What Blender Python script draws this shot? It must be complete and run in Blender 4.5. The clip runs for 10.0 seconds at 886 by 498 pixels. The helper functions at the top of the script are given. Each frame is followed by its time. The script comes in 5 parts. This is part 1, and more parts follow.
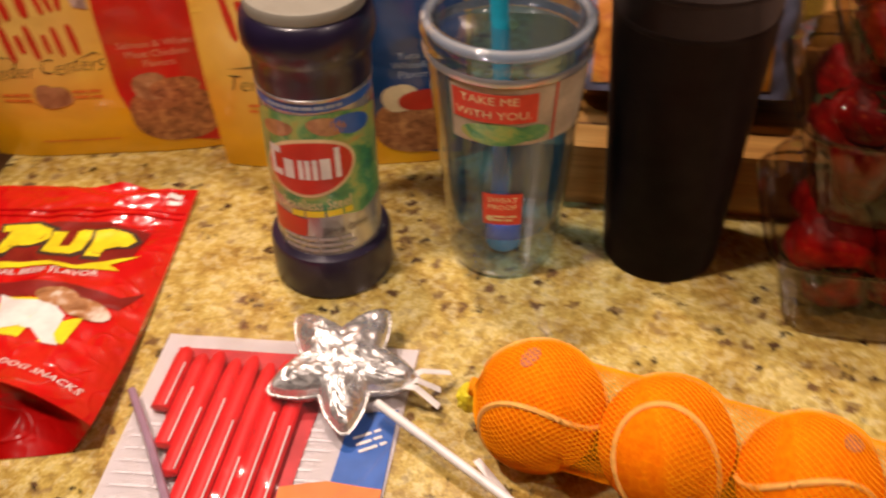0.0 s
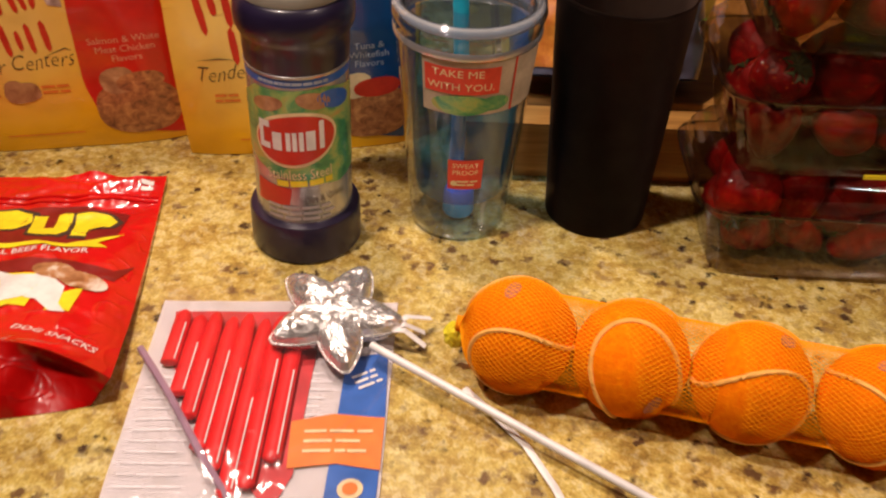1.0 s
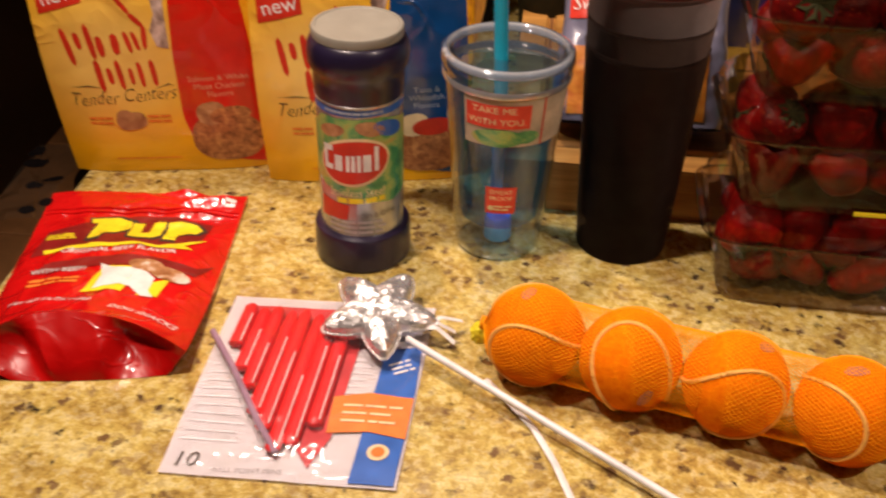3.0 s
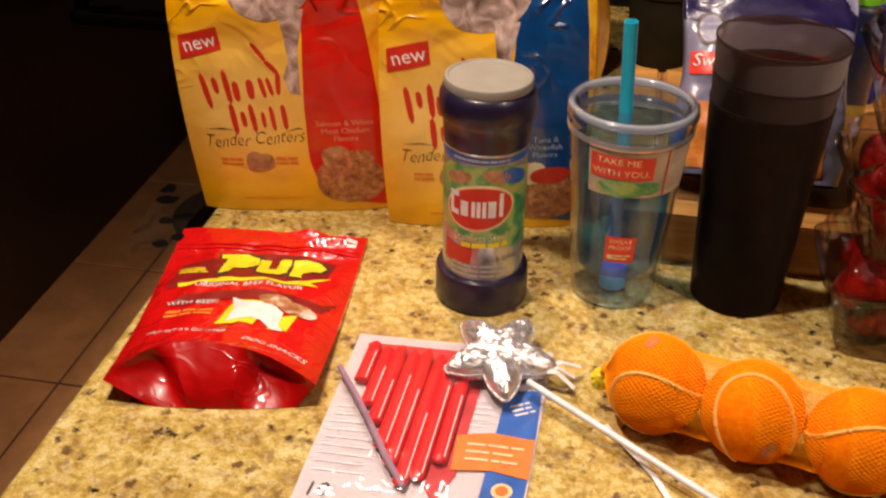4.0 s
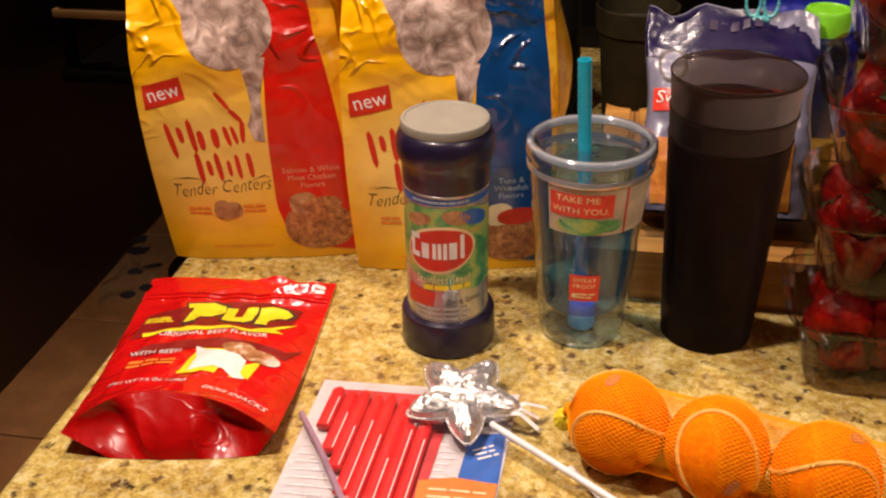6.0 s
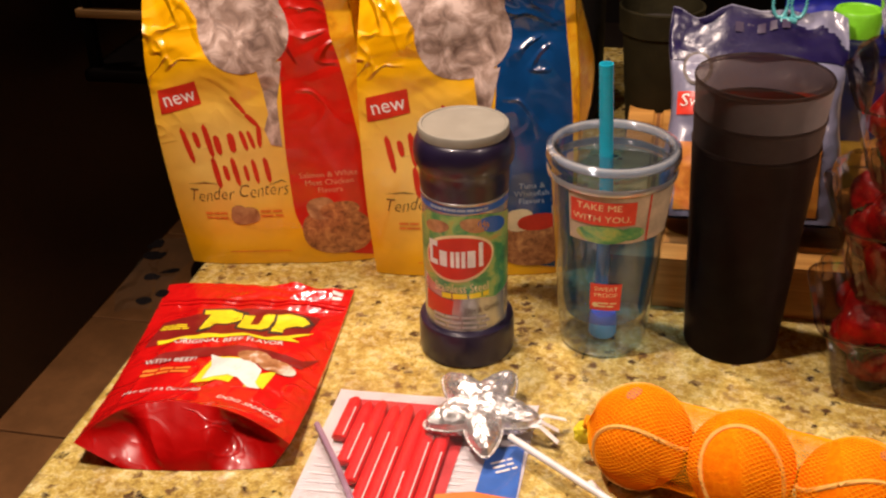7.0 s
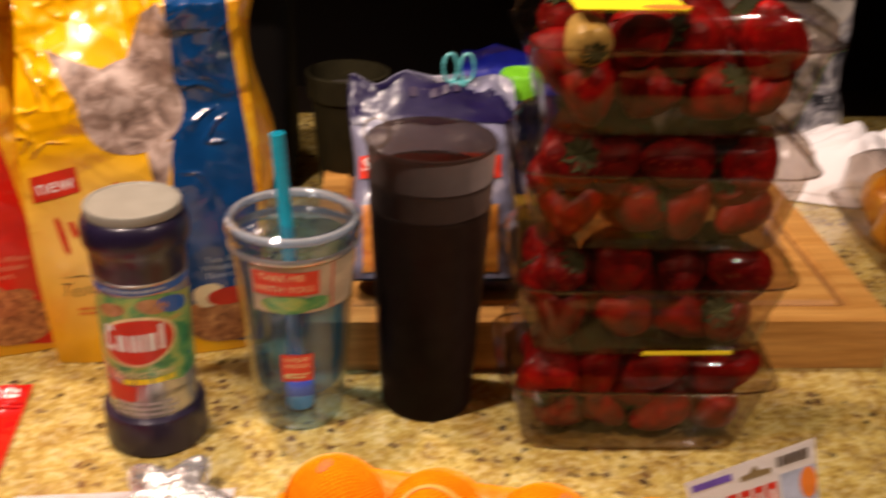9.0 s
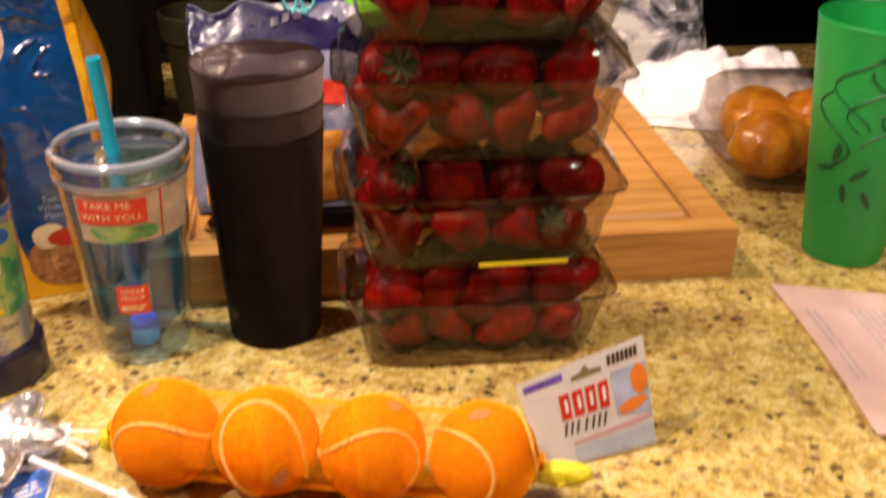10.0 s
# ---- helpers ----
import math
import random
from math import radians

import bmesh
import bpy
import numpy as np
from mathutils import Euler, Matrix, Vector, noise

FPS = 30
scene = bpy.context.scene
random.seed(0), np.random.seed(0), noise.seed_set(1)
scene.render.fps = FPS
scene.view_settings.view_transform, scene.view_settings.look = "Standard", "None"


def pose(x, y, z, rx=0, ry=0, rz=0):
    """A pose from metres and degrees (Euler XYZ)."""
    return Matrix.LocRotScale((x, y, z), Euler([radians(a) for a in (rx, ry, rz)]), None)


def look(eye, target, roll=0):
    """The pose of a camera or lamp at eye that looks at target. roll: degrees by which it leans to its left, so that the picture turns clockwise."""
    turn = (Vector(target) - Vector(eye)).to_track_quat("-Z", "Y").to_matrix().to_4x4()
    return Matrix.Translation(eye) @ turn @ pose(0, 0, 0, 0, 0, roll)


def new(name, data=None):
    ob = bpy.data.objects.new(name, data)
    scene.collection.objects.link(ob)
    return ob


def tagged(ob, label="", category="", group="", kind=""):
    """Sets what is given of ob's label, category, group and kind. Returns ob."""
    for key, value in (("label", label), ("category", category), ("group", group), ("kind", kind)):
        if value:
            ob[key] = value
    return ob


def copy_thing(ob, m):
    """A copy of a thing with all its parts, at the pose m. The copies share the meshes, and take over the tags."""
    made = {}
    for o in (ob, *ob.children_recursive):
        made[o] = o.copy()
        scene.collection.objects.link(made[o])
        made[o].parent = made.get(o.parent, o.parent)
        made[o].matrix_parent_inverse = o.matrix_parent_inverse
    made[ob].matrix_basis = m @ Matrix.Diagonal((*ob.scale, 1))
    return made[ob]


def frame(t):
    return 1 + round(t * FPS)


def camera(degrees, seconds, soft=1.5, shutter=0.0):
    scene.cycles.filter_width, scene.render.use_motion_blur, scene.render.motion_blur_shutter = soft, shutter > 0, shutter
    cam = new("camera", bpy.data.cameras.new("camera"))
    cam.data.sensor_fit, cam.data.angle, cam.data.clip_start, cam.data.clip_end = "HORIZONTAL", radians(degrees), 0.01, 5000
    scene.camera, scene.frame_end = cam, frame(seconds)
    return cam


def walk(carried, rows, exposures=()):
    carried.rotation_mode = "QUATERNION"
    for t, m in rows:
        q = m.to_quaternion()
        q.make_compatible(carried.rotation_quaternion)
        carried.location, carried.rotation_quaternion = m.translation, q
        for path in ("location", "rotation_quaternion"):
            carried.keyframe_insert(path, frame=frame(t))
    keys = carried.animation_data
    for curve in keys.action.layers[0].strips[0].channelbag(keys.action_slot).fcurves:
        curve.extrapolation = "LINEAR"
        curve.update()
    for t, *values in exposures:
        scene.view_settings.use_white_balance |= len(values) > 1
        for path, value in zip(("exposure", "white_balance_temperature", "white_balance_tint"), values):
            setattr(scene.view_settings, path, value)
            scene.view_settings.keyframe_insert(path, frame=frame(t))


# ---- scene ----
cam = camera(46.8, 10.0, soft=2.2, shutter=0.6)
PATH = [
    (0, (0.06, -0.495, 0.466), (0.099, 1.02, -0.839), -1.4),
    (0.5, (-0.011, -0.523, 0.467), (0.322, 0.976, -0.815), 1.7),
    (1, (-0.023, -0.577, 0.476), (0.292, 0.952, -0.774), 2.6),
    (1.5, (-0.003, -0.646, 0.489), (0.295, 0.934, -0.7), 2.7),
    (2, (0.015, -0.67, 0.496), (0.253, 0.949, -0.653), 1.8),
    (2.2, (0.016, -0.673, 0.494), (0.254, 0.943, -0.661), 2.2),
    (3.5, (-0.021, -0.704, 0.511), (0.048, 0.961, -0.595), 0.8),
    (4, (-0.04, -0.71, 0.514), (-0.029, 0.984, -0.55), 0.8),
    (4.5, (-0.035, -0.711, 0.507), (-0.056, 1.008, -0.515), 0.4),
    (5, (-0.018, -0.716, 0.507), (-0.068, 1.022, -0.482), -0.2),
    (5.5, (-0.009, -0.706, 0.513), (0.008, 1.011, -0.511), -0.6),
    (5.7, (-0.001, -0.709, 0.507), (0.001, 1.032, -0.476), -0.7),
    (6.8, (-0.001, -0.694, 0.509), (-0.028, 1.045, -0.479), -1.6),
    (7, (0.004, -0.69, 0.508), (-0.052, 1.047, -0.481), -1.7),
    (7.5, (-0.004, -0.689, 0.507), (-0.074, 1.091, -0.403), -1.8),
    (8, (0.002, -0.689, 0.509), (-0.029, 1.099, -0.386), -2.1),
    (8.5, (0.027, -0.689, 0.508), (0.184, 1.085, -0.403), -1.2),
    (9, (0.048, -0.681, 0.509), (0.499, 1.055, -0.375), 1.7),
    (9.4, (0.078, -0.689, 0.502), (0.694, 1.031, -0.312), 2.7),
    (9.5, (0.094, -0.689, 0.503), (0.722, 1.007, -0.35), 1.8),
    (9.7, (0.107, -0.693, 0.5), (0.725, 0.979, -0.407), 2.0),
    (10, (0.116, -0.716, 0.474), (0.689, 0.956, -0.461), 0.8),
]
walk(cam, [(t, look(eye, aim, roll)) for t, eye, aim, roll in PATH], exposures=[(0.0, -0.36), (1.5, -0.40), (2.2, -0.37), (3.2, -0.20), (4.0, -0.18), (8.0, -0.12), (9.0, -0.10), (9.5, 0.16), (10.0, 0.34)])

# ---- world and lamps ----
world = bpy.data.worlds.new("night_room")
scene.world = world
world.use_nodes = True
world.node_tree.nodes["Background"].inputs[0].default_value = (1.0, 0.72, 0.45, 1)
world.node_tree.nodes["Background"].inputs[1].default_value = 0.02


def spot(place, aim, watts, size, cone, blend=0.5):
    la = bpy.data.lights.new("unseen_spot", "SPOT")
    la.energy, la.shadow_soft_size, la.spot_size, la.spot_blend = watts, size, radians(cone), blend
    la.color = (1.0, 0.775, 0.655)
    ob = new("unseen_spot", la)
    ob.matrix_world = look(place, aim)
    return ob


spot((-0.14, 0.34, 1.42), (-0.05, 0.0, 0.0), 65, 0.04, 95)
# added lamp without a fixture, hung in mid-air to brighten the bag fronts
spot((-0.27, -0.16, 0.95), (-0.09, 0.03, 0.06), 40, 0.035, 118, 0.6)
# unseen fill, added from the front for the card, berries and right side
spot((0.80, -0.74, 1.36), (0.64, -0.06, 0.05), 56, 0.05, 62, 0.7)
# added to lift the chair rails and far counter; the lamp itself is unseen
spot((-1.35, 1.55, 1.42), (-1.05, 1.75, -0.1), 40, 0.05, 100)


# ---- materials ----
def material(name):
    m = bpy.data.materials.new(name)
    m.use_nodes = True
    nt = m.node_tree
    return m, nt, nt.nodes["Principled BSDF"], nt.nodes["Material Output"]


def coords(nt, scale=1.0):
    tc = nt.nodes.new("ShaderNodeTexCoord")
    mp = nt.nodes.new("ShaderNodeMapping")
    mp.inputs["Scale"].default_value = (scale, scale, scale) if not isinstance(scale, tuple) else scale
    nt.links.new(tc.outputs["Object"], mp.inputs["Vector"])
    return mp.outputs["Vector"]


def noise_node(nt, vec, scale, detail=4.0, rough=0.55, distort=0.0):
    n = nt.nodes.new("ShaderNodeTexNoise")
    n.inputs["Scale"].default_value, n.inputs["Detail"].default_value = scale, detail
    n.inputs["Roughness"].default_value, n.inputs["Distortion"].default_value = rough, distort
    nt.links.new(vec, n.inputs["Vector"])
    return n


def ramp(nt, fac, stops, mode="LINEAR"):
    r = nt.nodes.new("ShaderNodeValToRGB")
    r.color_ramp.interpolation = mode
    while len(r.color_ramp.elements) < len(stops):
        r.color_ramp.elements.new(0.5)
    for e, (p, c) in zip(r.color_ramp.elements, stops):
        e.position, e.color = p, (*c, 1)
    nt.links.new(fac, r.inputs["Fac"])
    return r.outputs["Color"]


def mix(nt, a, b, fac, kind="MIX"):
    n = nt.nodes.new("ShaderNodeMix")
    n.data_type, n.blend_type = "RGBA", kind
    for value, sock in ((fac, n.inputs[0]), (a, n.inputs[6]), (b, n.inputs[7])):
        if isinstance(value, bpy.types.NodeSocket):
            nt.links.new(value, sock)
        elif isinstance(value, tuple):
            sock.default_value = (*value, 1)
        else:
            sock.default_value = value
    return n.outputs[2]


def bump(nt, bsdf, height, strength, distance):
    b = nt.nodes.new("ShaderNodeBump")
    b.inputs["Strength"].default_value, b.inputs["Distance"].default_value = strength, distance
    nt.links.new(height, b.inputs["Height"])
    nt.links.new(b.outputs["Normal"], bsdf.inputs["Normal"])
    nt.links.new(b.outputs["Normal"], bsdf.inputs["Coat Normal"])


def surface(name, colour, rough=0.45, metal=0.0, vary=0.15, scale=60.0, relief=0.0, coat=0.0, spread=None):
    """A plain painted, moulded or printed surface with slight mottling, wear in its gloss and fine relief."""
    m, nt, bsdf, _ = material(name)
    v = coords(nt)
    n = noise_node(nt, v, scale)
    n2 = noise_node(nt, v, scale * 6)
    low = tuple(c * (1 - vary) for c in colour)
    high = spread or tuple(min(1, c * (1 + vary)) for c in colour)
    c1 = ramp(nt, n.outputs["Fac"], [(0.3, low), (0.7, high)])
    c2 = ramp(nt, n2.outputs["Fac"], [(0.3, tuple([1 - vary * 0.5] * 3)), (0.7, (1, 1, 1))])
    nt.links.new(mix(nt, c1, c2, 1.0, "MULTIPLY"), bsdf.inputs["Base Color"])
    rr = nt.nodes.new("ShaderNodeMapRange")
    rr.inputs["To Min"].default_value, rr.inputs["To Max"].default_value = rough * 0.8, min(1, rough * 1.2)
    nt.links.new(n.outputs["Fac"], rr.inputs["Value"])
    nt.links.new(rr.outputs[0], bsdf.inputs["Roughness"])
    bsdf.inputs["Metallic"].default_value = metal
    bsdf.inputs["Coat Weight"].default_value = coat
    bsdf.inputs["Coat Roughness"].default_value = 0.08
    if relief:
        bump(nt, bsdf, n2.outputs["Fac"], 0.6, relief)
    return m


def clear(name, tint=(0.95, 0.95, 0.95), gloss=0.1, body=0.0, body_colour=(0.8, 0.8, 0.8), ior=1.45, sheen=0.6, glow=0.0):
    """Thin clear or smoky plastic: see-through, with a sheen and some milkiness."""
    m, nt, bsdf, out = material(name)
    tr = nt.nodes.new("ShaderNodeBsdfTransparent")
    tr.inputs[0].default_value = (*tint, 1)
    gl = nt.nodes.new("ShaderNodeBsdfGlossy")
    gl.inputs["Roughness"].default_value = gloss
    fr = nt.nodes.new("ShaderNodeLayerWeight")
    fr.inputs["Blend"].default_value = 0.5
    curve = nt.nodes.new("ShaderNodeMath")
    curve.operation, curve.inputs[1].default_value = "POWER", 3.5
    nt.links.new(fr.outputs["Facing"], curve.inputs[0])
    lift = nt.nodes.new("ShaderNodeMath")
    lift.operation, lift.inputs[1].default_value = "ADD", (ior - 1) ** 2 / (ior + 1) ** 2
    nt.links.new(curve.outputs[0], lift.inputs[0])
    bsdf.inputs["Base Color"].default_value = (*body_colour, 1)
    bsdf.inputs["Roughness"].default_value = 0.35
    n = noise_node(nt, coords(nt), 45)
    mr = nt.nodes.new("ShaderNodeMapRange")
    mr.inputs["To Min"].default_value, mr.inputs["To Max"].default_value = body * 0.7, body * 1.3
    nt.links.new(n.outputs["Fac"], mr.inputs["Value"])
    m1, m2 = nt.nodes.new("ShaderNodeMixShader"), nt.nodes.new("ShaderNodeMixShader")
    nt.links.new(mr.outputs[0], m1.inputs[0])
    nt.links.new(tr.outputs[0], m1.inputs[1])
    tl, m0 = nt.nodes.new("ShaderNodeBsdfTranslucent"), nt.nodes.new("ShaderNodeMixShader")
    tl.inputs[0].default_value = (*[min(1, c * 13.0) for c in body_colour], 1)
    m0.inputs[0].default_value = glow
    nt.links.new(bsdf.outputs[0], m0.inputs[1])
    nt.links.new(tl.outputs[0], m0.inputs[2])
    nt.links.new(m0.outputs[0], m1.inputs[2])
    weak = nt.nodes.new("ShaderNodeMath")
    weak.operation = "MULTIPLY"
    weak.inputs[1].default_value = sheen
    nt.links.new(lift.outputs[0], weak.inputs[0])
    nt.links.new(weak.outputs[0], m2.inputs[0])
    nt.links.new(m1.outputs[0], m2.inputs[1])
    nt.links.new(gl.outputs[0], m2.inputs[2])
    nt.links.new(m2.outputs[0], out.inputs["Surface"])
    return m


def granite():
    m, nt, bsdf, _ = material("granite")
    v = coords(nt)
    warp = noise_node(nt, v, 150, 4, 0.6)
    wv = mix(nt, v, warp.outputs["Color"], 0.015)
    big = noise_node(nt, v, 30, 6, 0.65)
    base = ramp(nt, big.outputs["Fac"], [(0.32, (0.19, 0.105, 0.030)), (0.44, (0.46, 0.30, 0.065)), (0.54, (0.65, 0.50, 0.13)), (0.66, (0.82, 0.71, 0.33))])
    mid = noise_node(nt, wv, 135, 5, 0.62)
    grains = ramp(nt, mid.outputs["Fac"], [(0.32, (0.12, 0.065, 0.03)), (0.43, (0.42, 0.28, 0.065)), (0.52, (0.65, 0.50, 0.14)), (0.60, (0.84, 0.75, 0.42)), (0.70, (0.42, 0.35, 0.20))])
    col = mix(nt, base, grains, 0.50)
    # dark mineral specks, gathered in drifts
    vb = nt.nodes.new("ShaderNodeTexVoronoi")
    vb.inputs["Scale"].default_value = 96
    nt.links.new(wv, vb.inputs["Vector"])
    cb = nt.nodes.new("ShaderNodeSeparateColor")
    nt.links.new(vb.outputs["Color"], cb.inputs[0])
    near = ramp(nt, vb.outputs["Distance"], [(0.30, (1, 1, 1)), (0.54, (0, 0, 0))])
    patch = noise_node(nt, v, 40, 4)
    pick = ramp(nt, cb.outputs[1], [(0.0, (0, 0, 0)), (0.66, (0, 0, 0)), (0.70, (1, 1, 1))])
    where = ramp(nt, patch.outputs["Fac"], [(0.40, (0, 0, 0)), (0.52, (1, 1, 1))])
    dark = mix(nt, mix(nt, pick, where, 1.0, "MULTIPLY"), near, 1.0, "MULTIPLY")
    shade = ramp(nt, cb.outputs[2], [(0.0, (0.016, 0.011, 0.008)), (0.5, (0.06, 0.034, 0.020)), (0.8, (0.18, 0.10, 0.04))])
    col = mix(nt, col, shade, dark)
    grey = noise_node(nt, wv, 85, 4)
    col = mix(nt, col, (0.33, 0.22, 0.09), ramp(nt, grey.outputs["Fac"], [(0.58, (0, 0, 0)), (0.68, (0.8, 0.8, 0.8))]))
    fine = noise_node(nt, v, 520, 2)
    col = mix(nt, col, ramp(nt, fine.outputs["Fac"], [(0.35, (0.72, 0.70, 0.64)), (0.6, (1, 1, 1))]), 0.8, "MULTIPLY")
    nt.links.new(col, bsdf.inputs["Base Color"])
    bsdf.inputs["Roughness"].default_value = 0.22
    bsdf.inputs["Coat Weight"].default_value, bsdf.inputs["Coat Roughness"].default_value = 0.7, 0.05
    bump(nt, bsdf, fine.outputs["Fac"], 0.08, 0.0006)
    return m


def wood(name, dark, light, rough=0.5, along=(3, 40, 40)):
    m, nt, bsdf, _ = material(name)
    v = coords(nt, along)
    n = noise_node(nt, v, 2.0, 6, 0.6, 0.4)
    fine = noise_node(nt, coords(nt, (12, 220, 220)), 2.0, 3)
    c = ramp(nt, n.outputs["Fac"], [(0.3, dark), (0.7, light)])
    c = mix(nt, c, ramp(nt, fine.outputs["Fac"], [(0.3, (0.75, 0.72, 0.68)), (0.6, (1, 1, 1))]), 0.7, "MULTIPLY")
    nt.links.new(c, bsdf.inputs["Base Color"])
    bsdf.inputs["Roughness"].default_value = rough
    bump(nt, bsdf, fine.outputs["Fac"], 0.3, 0.0008)
    return m


def mottled(name, stops, scale, rough=0.4, distort=0.6, stretch=(1, 1, 1), coat=0.3):
    m, nt, bsdf, _ = material(name)
    n = noise_node(nt, coords(nt, stretch), scale, 5, 0.6, distort)
    nt.links.new(ramp(nt, n.outputs["Fac"], stops), bsdf.inputs["Base Color"])
    bsdf.inputs["Roughness"].default_value = rough
    bsdf.inputs["Coat Weight"].default_value = coat
    bsdf.inputs["Coat Roughness"].default_value = 0.15
    return m


def yellow_film():
    """Yellow foil that pales to cream in the lower half of the bag's front."""
    m, nt, bsdf, _ = material("yellow_bag_film")
    tc = nt.nodes.new("ShaderNodeTexCoord")
    mp = nt.nodes.new("ShaderNodeMapping")
    mp.inputs["Location"].default_value = (0.36, 0, -1.03)
    mp.inputs["Scale"].default_value = (9.0, 0.0, 9.0)
    nt.links.new(tc.outputs["Object"], mp.inputs["Vector"])
    g = nt.nodes.new("ShaderNodeTexGradient")
    g.gradient_type = "SPHERICAL"
    nt.links.new(mp.outputs[0], g.inputs[0])
    c = ramp(nt, g.outputs["Fac"], [(0.0, (0.90, 0.45, 0.001)), (0.15, (0.90, 0.47, 0.004)), (0.75, (0.90, 0.62, 0.15))])
    n = noise_node(nt, coords(nt), 30)
    c = mix(nt, c, ramp(nt, n.outputs["Fac"], [(0.3, (0.88, 0.86, 0.8)), (0.7, (1, 1, 1))]), 1.0, "MULTIPLY")
    nt.links.new(c, bsdf.inputs["Base Color"])
    bsdf.inputs["Roughness"].default_value = 0.28
    bsdf.inputs["Coat Weight"].default_value = 0.45
    bsdf.inputs["Coat Roughness"].default_value = 0.06
    return m


def felt(name, a, b):
    m, nt, bsdf, _ = material(name)
    v = coords(nt)
    n = noise_node(nt, v, 260, 4, 0.7)
    n2 = noise_node(nt, v, 28, 3)
    c = ramp(nt, n.outputs["Fac"], [(0.3, a), (0.7, b)])
    c = mix(nt, c, ramp(nt, n2.outputs["Fac"], [(0.3, (0.82, 0.8, 0.8)), (0.65, (1, 1, 1))]), 1.0, "MULTIPLY")
    nt.links.new(c, bsdf.inputs["Base Color"])
    bsdf.inputs["Roughness"].default_value = 0.9
    bsdf.inputs["Specular IOR Level"].default_value = 0.05
    bump(nt, bsdf, n.outputs["Fac"], 0.7, 0.0012)
    return m


def crumpled(m, scale, strength, distance, low=None, high=None):
    """Adds sharp creases to a film's relief; between heights low and high they fade in."""
    nt = m.node_tree
    bsdf = nt.nodes["Principled BSDF"]
    v = coords(nt)
    a, b = noise_node(nt, v, scale, 2, 0.5, 1.2), noise_node(nt, v, scale * 2.3, 2, 0.5, 0.8)
    ridge = ramp(nt, a.outputs["Fac"], [(0.30, (0, 0, 0)), (0.48, (1, 1, 1)), (0.54, (0.55, 0.55, 0.55)), (0.75, (0.1, 0.1, 0.1))])
    h = mix(nt, ridge, b.outputs["Fac"], 0.3)
    if low is not None:
        sep, rng = nt.nodes.new("ShaderNodeSeparateXYZ"), nt.nodes.new("ShaderNodeMapRange")
        nt.links.new(v, sep.inputs[0])
        nt.links.new(sep.outputs[2], rng.inputs["Value"])
        rng.inputs["From Min"].default_value, rng.inputs["From Max"].default_value = low, high
        h = mix(nt, (0.5, 0.5, 0.5), h, rng.outputs[0])
    c, d = noise_node(nt, v, scale * 1.3, 1, 0.4, 1.6), noise_node(nt, v, scale * 1.5, 1)
    fold = ramp(nt, c.outputs["Fac"], [(0.455, (0, 0, 0)), (0.5, (1, 1, 1)), (0.545, (0, 0, 0))])
    fold = mix(nt, fold, ramp(nt, d.outputs["Fac"], [(0.52, (0, 0, 0)), (0.60, (0.6, 0.6, 0.6))]), 1.0, "MULTIPLY")
    if low is not None:
        fold = mix(nt, (0.0, 0.0, 0.0), fold, rng.outputs[0])
    bump(nt, bsdf, mix(nt, h, fold, 1.0, "ADD"), strength, distance)


GRANITE = granite()
YELLOW_FILM = yellow_film()
RED_FILM = surface("red_film", (0.60, 0.010, 0.004), 0.30, 0, 0.15, 30, 0.0, 0.3)
POUCH_RED = surface("pouch_red_film", (0.60, 0.006, 0.006), 0.24, 0, 0.15, 26, 0.0, 0.9)
DARK_RED = surface("dark_red_print", (0.22, 0.012, 0.01), 0.35, 0, 0.2, 40)
BLUE_FILM = surface("blue_film", (0.005, 0.052, 0.185), 0.18, 0, 0.15, 30, 0.0, 0.8)
for film_mat in (YELLOW_FILM, RED_FILM, BLUE_FILM):
    crumpled(film_mat, 10, 0.7, 0.0085, 0.12, 0.25)
crumpled(POUCH_RED, 19, 0.35, 0.0034)
# the pouch's red again, darkened and dulled for the gusset's shade
GUSSET_SHADED = surface("gusset_shaded_film", (0.44, 0.003, 0.003), 0.30, 0, 0.2, 26, 0.0, 0.25)
GUSSET_SHADED.node_tree.nodes["Principled BSDF"].inputs["Specular IOR Level"].default_value = 0.25
crumpled(GUSSET_SHADED, 15, 0.25, 0.0030)
INK_RED = surface("red_ink", (0.60, 0.030, 0.012), 0.4)
INK_WHITE = surface("white_ink", (0.8, 0.78, 0.74), 0.4)
INK_CREAM = surface("cream_ink", (0.82, 0.66, 0.36), 0.4)
INK_PANEL_RED = surface("dull_pink_ink", (0.70, 0.30, 0.18), 0.4)
INK_PANEL_BLUE = surface("pale_blue_ink", (0.34, 0.42, 0.52), 0.4)
INK_DARK = surface("dark_brown_ink", (0.05, 0.03, 0.02), 0.45)
INK_GREY = surface("grey_ink", (0.46, 0.43, 0.43), 0.5)
INK_FAINT = surface("faint_grey_ink", (0.80, 0.77, 0.79), 0.5)
INK_YELLOW = surface("yellow_ink", (0.86, 0.70, 0.02), 0.35)
INK_ORANGE = surface("orange_ink", (0.80, 0.22, 0.03), 0.4)
INK_BLUE = surface("blue_ink", (0.03, 0.13, 0.48), 0.35)
INK_PURPLE = surface("purple_ink", (0.16, 0.09, 0.42), 0.4)
INK_GREEN = mottled("green_print", [(0.3, (0.02, 0.13, 0.06)), (0.45, (0.06, 0.30, 0.10)), (0.56, (0.30, 0.46, 0.12)), (0.68, (0.50, 0.34, 0.08)), (0.78, (0.10, 0.20, 0.36))], 45, 0.28)
